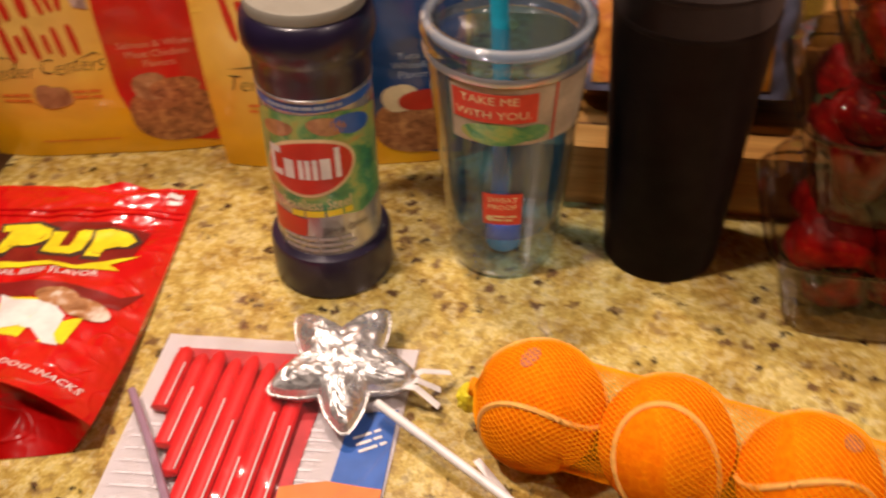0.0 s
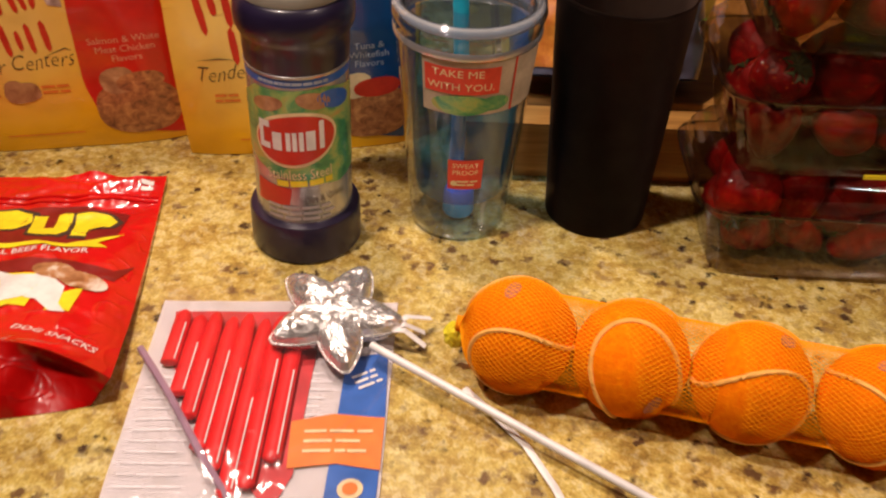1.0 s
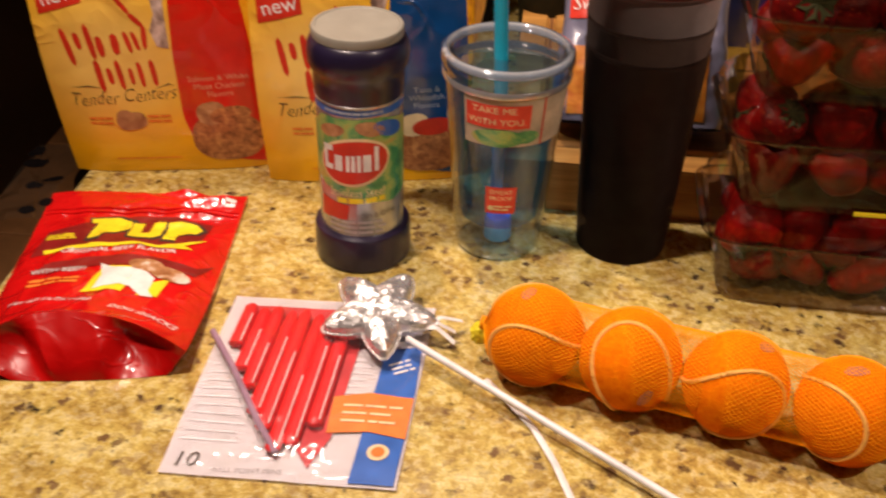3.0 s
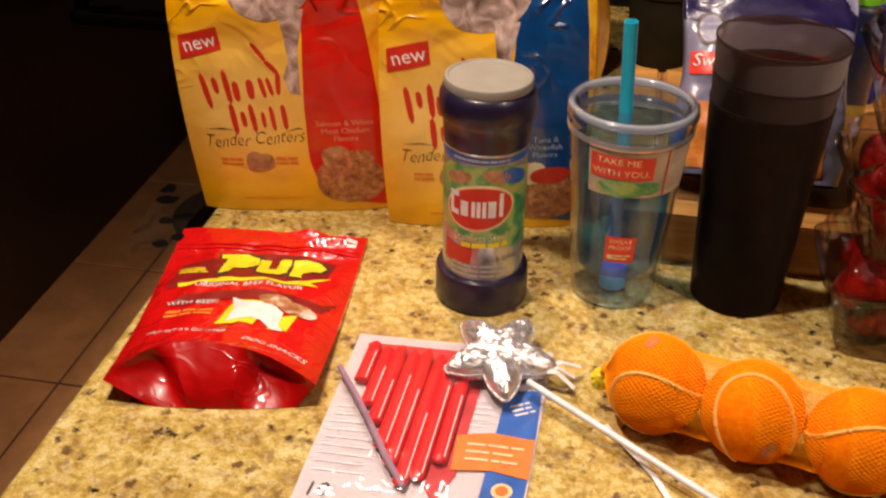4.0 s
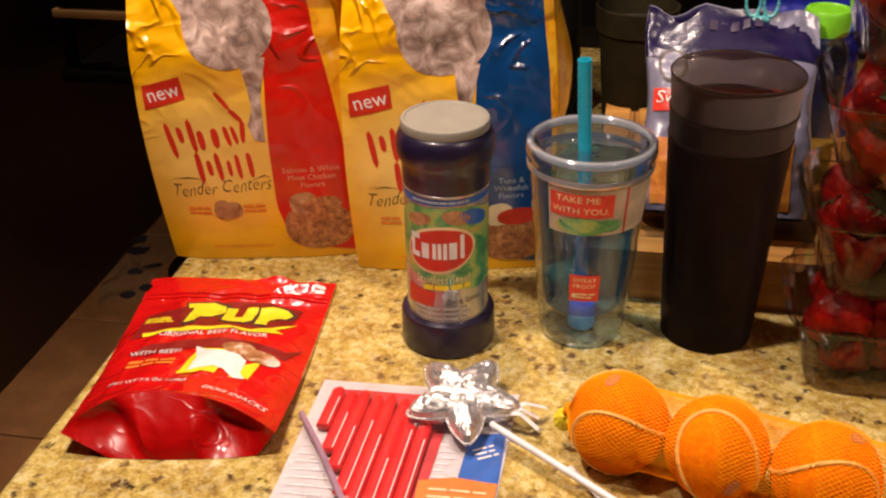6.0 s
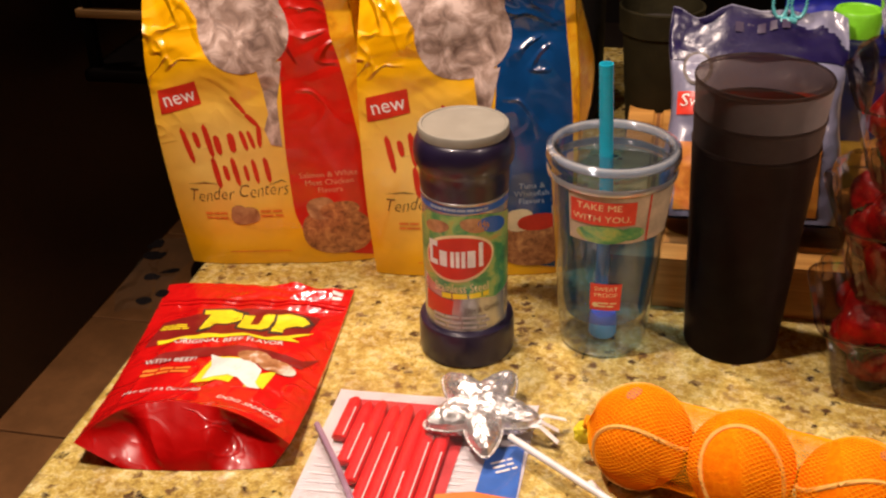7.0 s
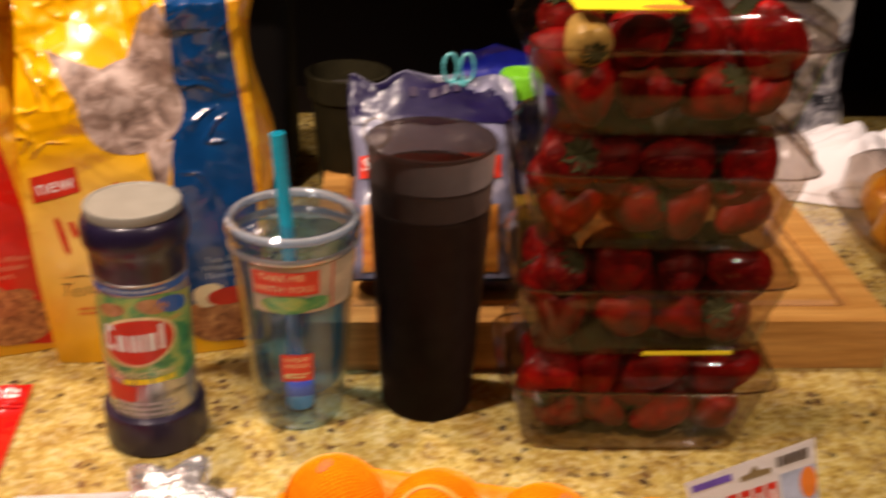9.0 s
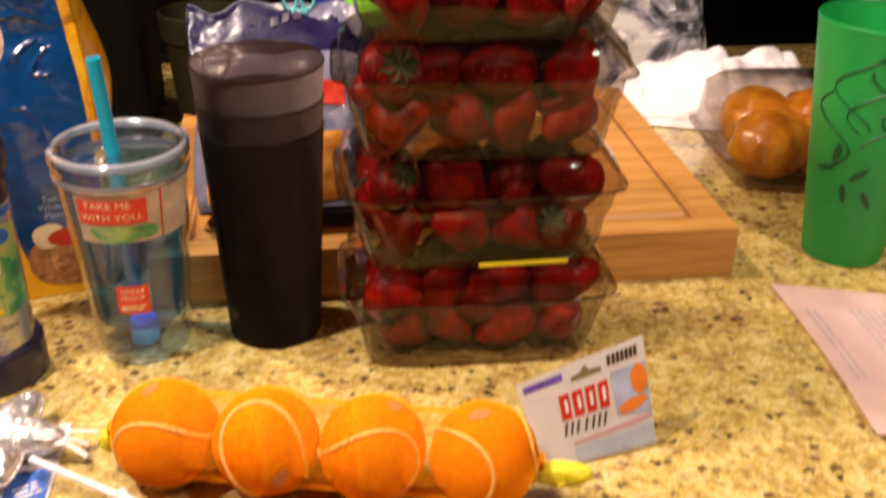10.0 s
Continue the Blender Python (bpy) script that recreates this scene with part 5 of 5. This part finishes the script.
def strawberry(pale=False):
    name = "strawberry"
    s = thing(name, "ripe red strawberry with green cap inside a clear clamshell" if not pale else "pale unripe strawberry showing its green cap in a clamshell", "strawberry", None, "strawberries in the clamshells")
    prof = [(0, -0.0235), (0.0045, -0.0215), (0.0095, -0.0150), (0.0140, -0.0060), (0.0168, 0.004), (0.0162, 0.011), (0.0118, 0.0158), (0.005, 0.0165), (0, 0.0158)]
    bm = lathe(prof, 28)
    for v in bm.verts:
        v.co += v.co.normalized() * (0.0016 * noise.noise(v.co * 70) + 0.0004 * noise.noise(v.co * 420))
    part("fruit", bm, PALE_BERRY if pale else BERRY, s)
    bm = bmesh.new()
    for k in range(8):
        a = 2 * math.pi * k / 8
        d, e = Vector((math.cos(a), math.sin(a), 0)), Vector((-math.sin(a), math.cos(a), 0))
        q = [bm.verts.new(p) for p in (Vector((0, 0, 0.0168)), d * 0.007 - e * 0.003 + Vector((0, 0, 0.0178)), d * 0.011 + Vector((0, 0, 0.0160)), d * 0.007 + e * 0.003 + Vector((0, 0, 0.0178)))]
        bm.faces.new(q)
    part("calyx", bm, CALYX, s, "green leafy cap", False)
    return s


def clamshell_box(k):
    place = Matrix.Translation(BOX_AT + Vector((0, 0, 0.0006 + k * (BOX_H + 0.0006)))) @ Matrix.Rotation(radians(-12 + (0, 1.5, -1, 2)[k]), 4, "Z")
    shell = thing("berry_clamshell", "clear plastic clamshell of strawberries in a stack of four", "fruit box", place, "stacked strawberry boxes")

    def wall(levels, n=120):
        fine = []
        for a, b in zip(levels, levels[1:]):
            fine += [tuple(p + (q - p) * f / 4 for p, q in zip(a, b)) for f in range(4)]
        fine.append(levels[-1])
        bm = bmesh.new()
        rings = []
        for w, d, z, flute in fine:
            ring = []
            for i in range(n):
                a = 2 * math.pi * i / n
                cx, sx = math.cos(a), math.sin(a)
                f = 1 + flute * 0.012 * math.cos(a * 16)
                p = Vector((w * 0.575 * f * math.copysign(abs(cx) ** 0.28, cx), d / 2 * f * math.copysign(abs(sx) ** 0.28, sx), z))
                if 0.003 < z < 0.086:
                    q = p * 75 + Vector((k * 5, 0, 0))
                    p += Vector((p.x, p.y, 0)).normalized() * (0.0022 * noise.noise(q) + 0.0012 * noise.noise(q * 2.3))
                ring.append(bm.verts.new(p))
            rings.append(ring)
        for a, b in zip(rings, rings[1:]):
            for i in range(n):
                bm.faces.new((a[i], a[(i + 1) % n], b[(i + 1) % n], b[i]))
        return bm, rings
    bm, rings = wall([(0.148, 0.088, 0.0, 0), (0.154, 0.094, 0.004, 0.6), (0.172, 0.108, 0.045, 1), (0.180, 0.114, 0.062, 0.4), (0.182, 0.116, 0.064, 0), (0.192, 0.124, 0.065, 0)])
    bm.faces.new(rings[0])
    part("tray", bm, BOX_PLASTIC, shell, "fluted clear plastic tray")
    bm, rings = wall([(0.192, 0.124, 0.0665, 0), (0.184, 0.118, 0.067, 0), (0.180, 0.114, 0.080, 0.6), (0.168, 0.104, 0.0875, 0.3), (0.150, 0.090, 0.0885, 0)])
    bm.faces.new(rings[-1])
    part("lid", bm, BOX_PLASTIC, shell, "clear plastic lid")
    part("rim", tube([(0.1104 * math.copysign(abs(math.cos(a)) ** 0.28, math.cos(a)), 0.0620 * math.copysign(abs(math.sin(a)) ** 0.28, math.sin(a)), 0.0657) for a in [2 * math.pi * i / 64 for i in range(64)]], 0.0009, 6, True), BOX_PLASTIC, shell)
    if k == 1:
        part("price_tab", box(0.070, 0.0008, 0.0032, 0, (0.030, -0.0500, 0.0055)), INK_YELLOW, shell, "thin yellow label edge", False)
    if k == 3:
        part("label", box(0.075, 0.034, 0.0006, 0, (-0.040, -0.030, 0.0892)), INK_YELLOW, shell, "yellow printed lid label", False)
        bm = bmesh.new()
        bmesh.ops.create_circle(bm, cap_ends=True, segments=24, radius=0.013)
        for v in bm.verts:
            v.co = Vector((v.co.x * 1.3 - 0.016, v.co.y * 0.5 - 0.040, 0.0898))
        part("label_oval", bm, INK_ORANGE, shell, "", False)
    return place


berry, pale_one = strawberry(), strawberry(True)
rnd = random.Random(77)
first, first_pale = True, True
for k in range(4):
    base = clamshell_box(k)
    for layer, (z, nx, ny, w, d, size) in enumerate(((0.0240, 4, 2, 0.178, 0.066, 1.16), (0.0420, 5, 1, 0.168, 0.020, 1.32), (0.0610, 4, 2, 0.184, 0.066, 1.20))):
        for i in range(nx):
            for j in range(ny):
                x = (-w / 2 + w * (i + 0.5) / nx) + rnd.uniform(-0.007, 0.007) + (0.005 if layer == 0 else -0.004) + (0.006 if j else 0.0)
                y = (-d / 2 + d * (j + 0.5) / ny) + rnd.uniform(-0.002, 0.002)
                x, y = max(-0.068, min(0.070, x)), max(-0.028, min(0.028, y))
                m = base @ pose(x, y, z + rnd.uniform(-0.001, 0.003), rnd.uniform(-200, 60), rnd.uniform(-70, 70), rnd.uniform(-90, 90)) @ Matrix.Scale(size * rnd.uniform(0.82, 1.08), 4)
                if k == 3 and layer == 2 and i == 0 and j == 0:
                    pale_one.matrix_world = base @ pose(-0.066, -0.030, 0.066, 115, 0, 10)
                elif first:
                    berry.matrix_world = m
                    first = False
                else:
                    copy_thing(berry, m)


# ---- cutting board and what stands on it ----
board = thing("cutting_board", "thick honey-coloured wooden cutting board with juice groove", "cutting board", pose(0.651, -0.001, 0.0004, 0, 0, -11.0))
BW, BD, BT = 0.535, 0.40, 0.050


def slab():
    """Board with a groove cut round its face."""
    xs = [-BW, -BW + 0.028, -BW + 0.031, -BW + 0.037, -BW + 0.040, -0.040, -0.037, -0.031, -0.028, 0.0]
    ys = [0.0, 0.028, 0.031, 0.037, 0.040, BD - 0.040, BD - 0.037, BD - 0.031, BD - 0.028, BD]
    bm = bmesh.new()

    def z(i, j):
        gi = 2 <= i <= 7 and 2 <= j <= 7 and (i in (2, 3, 6, 7) or j in (2, 3, 6, 7))
        return BT - (0.004 if gi else 0.0)
    vs = [[bm.verts.new((x, y, z(i, j))) for j, y in enumerate(ys)] for i, x in enumerate(xs)]
    for i in range(9):
        for j in range(9):
            bm.faces.new((vs[i][j], vs[i + 1][j], vs[i + 1][j + 1], vs[i][j + 1]))
    ring = [vs[i][0] for i in range(10)] + [vs[9][j] for j in range(1, 10)] + [vs[i][9] for i in range(8, -1, -1)] + [vs[0][j] for j in range(8, 0, -1)]
    low = [bm.verts.new((v.co.x, v.co.y, 0)) for v in ring]
    for a in range(len(ring)):
        b = (a + 1) % len(ring)
        bm.faces.new((ring[a], ring[b], low[b], low[a]))
    bm.faces.new(low)
    return bm


part("slab", slab(), BOARD, board, "", False)
# dark strips along the groove's floor paint in the recess's shade
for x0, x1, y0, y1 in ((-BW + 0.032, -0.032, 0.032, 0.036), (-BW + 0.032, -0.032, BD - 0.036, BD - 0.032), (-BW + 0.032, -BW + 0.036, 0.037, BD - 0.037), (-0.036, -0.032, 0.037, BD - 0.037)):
    part("groove", box(x1 - x0, y1 - y0, 0.0004, 0, ((x0 + x1) / 2, (y0 + y1) / 2, BT - 0.0036)), GROOVE_SHADE, board, "dark strip in the juice groove, painted in as its shade", False)


def pillow_bag(w, h, d, seed, pinch=0.55):
    """A filled soft bag standing up, gathered at the top."""
    rnd_off = Vector((seed * 1.7, seed * 0.3, 0))

    def fn(i, j):
        a, z = 2 * math.pi * i, h * j
        t = max(0.0, (j - pinch) / (1 - pinch))
        dd = d / 2 * (1 - 0.93 * t * t * (3 - 2 * t)) * (0.85 + 0.25 * math.sin(min(1, j * 1.3) * math.pi))
        ww = w / 2 * (1 + 0.04 * math.sin(j * 9))
        c, s = math.cos(a), math.sin(a)
        p = Vector((ww * math.copysign(abs(c) ** 0.45, c), dd * math.copysign(abs(s) ** 0.6, s), z))
        n = noise.noise(p * 32 + rnd_off) * 0.006 + noise.noise(p * 85 + rnd_off) * 0.0025
        p.y += n * math.copysign(1, s) * min(1, abs(s) * 3)
        p.z += 0.016 * noise.noise(Vector((p.x * 26, p.y * 10, seed))) * j ** 3
        p.y += 0.014 * noise.noise(Vector((p.x * 20, z * 18, seed + 3))) * j ** 2
        return p
    return fn


quaker = thing("snack_bag", "crumpled purple and lilac snack bag leaning back, closed with a clip", "snack bag", pose(0.252, 0.132, 0.0640, -31, 0, -10) @ Matrix.Diagonal((0.94, 0.80, 0.95, 1)))
fn = pillow_bag(0.162, 0.202, 0.07, 5)
bm = grid(fn, 72, 60)
bmesh.ops.remove_doubles(bm, verts=bm.verts, dist=0.0001)
part("bag_body", bm, BAG_PALE, quaker, "pale lilac glossy film")
part("purple_top", grid(lambda i, j: fn(i, 0.74 + 0.25 * j) + Vector((0, math.copysign(0.0012, fn(i, 0.74 + 0.25 * j).y), 0.0006)), 72, 22), BAG_PURPLE, quaker, "deep purple crumpled film")


def quaker_front(x, y):
    a = math.acos(max(-0.98, min(0.98, x / 0.084)))
    i = 1 - a / (2 * math.pi)
    c = math.cos(a)
    lo, hi = 0.5, 1.0
    for _ in range(22):
        m = (lo + hi) / 2
        if fn(m, y / 0.202).x < x:
            lo = m
        else:
            hi = m
    return fn((lo + hi) / 2, y / 0.202)


qput = lambda name, f, at, turn, mat, lift=0.0012, lab="": printed(name, f, at, turn, quaker_front, mat, quaker, lift, lab)
qput("red_band", shapes([(-0.072, 0.096), (0.064, 0.096), (0.064, 0.118), (-0.072, 0.118)]), (0, 0), 0, INK_RED, 0.0014, "red printed band")
qput("band_lettering", lettering("Sweet", 0.016, 0.15), (-0.050, 0.109), 0, INK_WHITE, 0.0022)
qput("ring_mark", shapes(ellipse(-0.056, 0.143, 0.014, 0.018, 26)), (0, 0), 0, INK_DARK, 0.0014)
qput("ring_mark", shapes(ellipse(-0.056, 0.143, 0.011, 0.015, 26)), (0, 0), 0, BAG_PALE, 0.0019)
qput("picture", shapes([(-0.070, 0.006), (0.060, 0.006), (0.060, 0.070), (-0.070, 0.070)]), (0, 0), 0, mottled("orange_snack_print", [(0.35, (0.50, 0.14, 0.02)), (0.6, (0.76, 0.34, 0.05))], 45), 0.0014, "orange snack picture")
dull_ink = surface("dull_gold_ink", (0.05, 0.035, 0.07), 0.4)
for k in range(5):
    qput("wordmark_bar", shapes([(-0.004, 0), (0.003, 0), (0.004, 0.009), (-0.003, 0.009)]), (-0.02 + 0.011 * k, 0.176 + 0.001 * k), 4, dull_ink, 0.003)

clip = thing("bag_clip", "pale teal plastic bow-shaped clip on the snack bag", "clip", pose(0.293, 0.222, 0.213, -8, 0, -10))
for sx in (-1, 1):
    ring_pts = [(sx * 0.008 + 0.0065 * math.cos(2 * math.pi * k / 20), 0.0, 0.024 + 0.013 * math.sin(2 * math.pi * k / 20)) for k in range(20)]
    part("loop", tube(ring_pts, 0.0017, 6, True), CLIP_TEAL, clip)
    part("arm", tube([(sx * 0.003, -0.001, 0.014), (sx * 0.004, -0.002, 0.0), (sx * 0.006, -0.004, -0.024)], 0.0018, 6), CLIP_TEAL, clip)
part("spring", tube([(-0.006, -0.001, 0.008), (0, -0.0035, 0.009), (0.006, -0.001, 0.008)], 0.003, 8), CLIP_TEAL, clip)

blue_bag = thing("snack_bag", "crumpled royal blue plastic bag behind the purple one", "snack bag", pose(0.392, 0.362, 0.0506, 0, 0, -10) @ Matrix.Diagonal((1, 1, 0.92, 1)))
bm = grid(pillow_bag(0.11, 0.178, 0.05, 9, 0.6), 48, 40)
bmesh.ops.remove_doubles(bm, verts=bm.verts, dist=0.0001)
part("bag_body", bm, BAG_BLUE, blue_bag)

bottle = thing("squeeze_bottle", "clear bottle with a wide lime green cap", "bottle", pose(0.364, 0.245, 0.0506, 0, 0, 0) @ Matrix.Diagonal((1, 1, 1.04, 1)))
part("bottle_body", lathe([(0, 0), (0.024, 0), (0.026, 0.003), (0.026, 0.115), (0.023, 0.132), (0.0165, 0.142), (0.0165, 0.147), (0, 0.147)], 40), clear("bottle_plastic", (0.62, 0.66, 0.45), 0.1, 0.12, (0.08, 0.09, 0.03)), bottle)
part("cap", lathe([(0.0190, 0.144), (0.0215, 0.1450), (0.0222, 0.1640), (0.0205, 0.1670), (0.017, 0.1675), (0.016, 0.1665), (0, 0.1665)], 40), LIME, bottle, "wide lime green cap")

# ---- things at the back of the counter ----
pot = thing("plant_pot", "dull olive tapered pot with dried stems on the granite", "plant pot", pose(0.226, 0.47, 0, 0, 0, 0))
part("pot_wall", lathe([(0, 0.0), (0.030, 0.0), (0.032, 0.003), (0.043, 0.135), (0.047, 0.137), (0.049, 0.165), (0.046, 0.166), (0.042, 0.138), (0.040, 0.130), (0, 0.130)], 48), POT_OLIVE, pot)
part("soil", lathe([(0, 0.150), (0.02, 0.148), (0.043, 0.142)], 32), surface("dark_soil", (0.02, 0.014, 0.008), 0.9, 0, 0.4, 120, 0.002), pot)

maker = thing("coffee_maker", "black plastic coffee maker in shade at the counter's back", "coffee maker", pose(0.09, 0.56, 0, 0, 0, -10))
part("body", box(0.16, 0.16, 0.30, 0.018, (0, 0.03, 0.15), 3), BLACK_PLASTIC, maker)
part("tank_top", box(0.15, 0.22, 0.06, 0.015, (0, -0.02, 0.315), 3), BLACK_PLASTIC, maker)

WRAP_BLACK = surface("black_wrapper_ink", (0.003, 0.002, 0.002), 0.9)
WRAP_BLACK.node_tree.nodes["Principled BSDF"].inputs["Specular IOR Level"].default_value = 0.05
# clear printed wrapper hanging over the counter's edge
film_bag = thing("clear_wrapper", "clear plastic wrapper with dark oval prints at the counter's edge", "wrapper")


def wrapper_sheet(x, y):
    fall = max(0.0, -0.262 - x - 0.19 * (y - 0.10)) / 0.05
    z = 0.0030 + 0.004 * noise.noise(Vector((x * 60, y * 45, 3))) * min(1.0, fall * 2) - 0.012 * max(0.0, fall - 0.65) ** 2
    return Vector((x, y, max(z, 0.0012) if fall < 0.6 else z + 0.002))


part("film", grid(lambda i, j: wrapper_sheet(-0.325 + 0.050 * i - 0.008 * math.sin(j * 5), 0.092 + 0.135 * j), 30, 50), clear("wrapper_film", (0.84, 0.82, 0.78), 0.08, 0.02, (0.35, 0.28, 0.2), 1.45, 0.9), film_bag)
for x, y, a, b, turn in ((-0.303, 0.146, 0.008, 0.006, 0), (-0.290, 0.160, 0.010, 0.005, 20), (-0.286, 0.118, 0.007, 0.006, 50), (-0.312, 0.190, 0.012, 0.008, 30), (-0.300, 0.104, 0.008, 0.006, -20), (-0.317, 0.212, 0.012, 0.006, 70)):
    printed("oval_print", shapes(ellipse(0, 0, a, b, 16)), (x, y), turn, wrapper_sheet, WRAP_BLACK, film_bag, 0.0006, "", 0.004)

rolls = thing("bread_roll_box", "clear plastic clamshell holding golden bread rolls", "bread box", pose(0.880, 0.205, 0.0005, 0, 0, -14))


def soft_box(levels, n=56, power=0.35):
    bm = bmesh.new()
    rings = []
    for w, d, z in levels:
        rings.append([bm.verts.new((w / 2 * math.copysign(abs(math.cos(a)) ** power, math.cos(a)), d / 2 * math.copysign(abs(math.sin(a)) ** power, math.sin(a)), z)) for a in [2 * math.pi * i / n for i in range(n)]])
    for a, b in zip(rings, rings[1:]):
        for i in range(n):
            bm.faces.new((a[i], a[(i + 1) % n], b[(i + 1) % n], b[i]))
    return bm, rings


bm, rings = soft_box([(0.20, 0.15, 0.0), (0.22, 0.17, 0.02), (0.235, 0.185, 0.034), (0.25, 0.20, 0.035)])
bm.faces.new(rings[0])
part("tray", bm, BOX_PLASTIC, rolls)
bm, rings = soft_box([(0.25, 0.20, 0.037), (0.235, 0.185, 0.038), (0.225, 0.175, 0.085), (0.20, 0.15, 0.096)])
bm.faces.new(rings[-1])
part("lid", bm, BOX_PLASTIC, rolls)
for k, (x, y, r) in enumerate(((-0.058, -0.035, 20), (0.010, -0.040, -15), (0.070, -0.025, 40), (-0.050, 0.040, 70), (0.025, 0.038, 10))):
    bm = bmesh.new()
    bmesh.ops.create_icosphere(bm, subdivisions=4, radius=1)
    for v in bm.verts:
        d = v.co.normalized()
        v.co = Vector((d.x * 0.050, d.y * 0.043, d.z * 0.038)) * (1 + 0.10 * noise.noise(d * 2.2 + Vector((k, 0, 0))) - 0.05 * max(0, math.cos(d.x * 9)))
    roll = part("bread_roll", bm, BREAD, None)
    roll.matrix_world = rolls.matrix_world @ pose(x, y, 0.044, 0, 0, r)
    tagged(roll, "golden brown bread roll inside a clear clamshell", "bread roll", "bread rolls in a box")

napkin = thing("paper_bag", "crumpled white paper bag lying behind the cutting board", "paper bag", pose(0.90, 0.43, 0.0, 0, 0, -25))


def crumple(w, d, h, seed):
    def fn(i, j):
        x, y = (i - 0.5) * w, (j - 0.5) * d
        e = max(0.0, 1 - abs(2 * i - 1) ** 3) * max(0.0, 1 - abs(2 * j - 1) ** 3)
        z = 0.0015 + h * e * (0.75 + 0.5 * noise.noise(Vector((x * 14, y * 14, seed))) + 0.30 * abs(noise.noise(Vector((x * 34, y * 30, seed)))))
        return Vector((x + 0.008 * noise.noise(Vector((y * 20, seed, 0))), y + 0.010 * noise.noise(Vector((x * 18, seed, 2))), max(0.001, z)))
    return fn


part("bag_sheet", grid(crumple(0.30, 0.22, 0.075, 2), 60, 50), PAPER, napkin, "", False)
part("folded_flap", grid(lambda i, j: crumple(0.30, 0.22, 0.075, 2)(0.15 + 0.7 * i, 0.02 + 0.20 * j) + Vector((0, 0, 0.003 + 0.012 * j)), 40, 12), PAPER, napkin, "folded paper flap", False)
wrap = thing("printed_wrapper", "crumpled black and white printed plastic wrapper", "wrapper", pose(0.80, 0.56, 0.0, 0, 0, -12))
WRAP = mottled("black_white_wrapper", [(0.40, (0.02, 0.02, 0.025)), (0.47, (0.24, 0.23, 0.25)), (0.55, (0.52, 0.50, 0.47))], 13, 0.3, 1.2)
fn_w = pillow_bag(0.26, 0.20, 0.13, 14, 0.3)
bm = grid(fn_w, 60, 50)
bmesh.ops.remove_doubles(bm, verts=bm.verts, dist=0.0001)
part("wrapper_body", bm, WRAP, wrap, "", False)
part("crimped_seam", grid(lambda i, j: fn_w(i, 0.97 + 0.03 * j) + Vector((0, 0, 0.012 * j)), 60, 4), WRAP, wrap, "crimped top seam", False)

# ---- pink paper slip ----
slip = thing("paper_slip", "pale pink printed paper slip lying on the granite", "paper")
SL = [Vector((0.673, -0.030)), Vector((0.612, -0.252)), Vector((0.80, -0.33)), Vector((0.86, -0.125))]


def slip_face(x, y):
    a, b = x / 0.2, y / 0.225
    p = (SL[0] * (1 - b) + SL[1] * b) * (1 - a) + (SL[3] * (1 - b) + SL[2] * b) * a
    curl = 0.010 * max(0.0, b - 0.35) ** 1.5 * max(0.0, 1 - a) + 0.004 * max(0.0, 0.2 - a)
    return Vector((p.x + 0.006 * math.sin(b * 3.1) * (1 - a), p.y, 0.0025 + curl + 0.0012 * noise.noise(Vector((x * 16, y * 16, 5)))))


bm = grid(lambda i, j: slip_face(i * 0.2, j * 0.225), 36, 36)
bmesh.ops.solidify(bm, geom=bm.faces[:], thickness=0.0003)
part("sheet", bm, PINK_PAPER, slip)
for k, (at, n, w) in enumerate((((0.014, 0.10), 2, 0.11), ((0.055, 0.10), 9, 0.13), ((0.13, 0.10), 5, 0.12))):
    printed("small_print", bars(w, n, 0.0065, 0.0018, 60 + k, 6), at, 90, slip_face, INK_GREY, slip, -0.0009)

# ---- floor tiles ----
tile_mesh = None
for i in range(9):
    for j in range(9):
        u, v = -2.6 + 0.45 * i, -0.35 + 0.45 * j + 0.06
        if u > 1.2 or (U0 + 0.1 < u < U1 and V0 < v < V1 - 0.2):
            continue
        if tile_mesh is None:
            tile = part("floor_tile", box(0.444, 0.444, 0.008, 0.002, (0, 0, 0), 1), FLOOR_TILE, floor, "", False)
            tile_mesh = tile.data
        else:
            tile = new("floor_tile", tile_mesh)
            tile.parent = floor
        tile.location = (u, v, FLOOR_Z - 0.0)
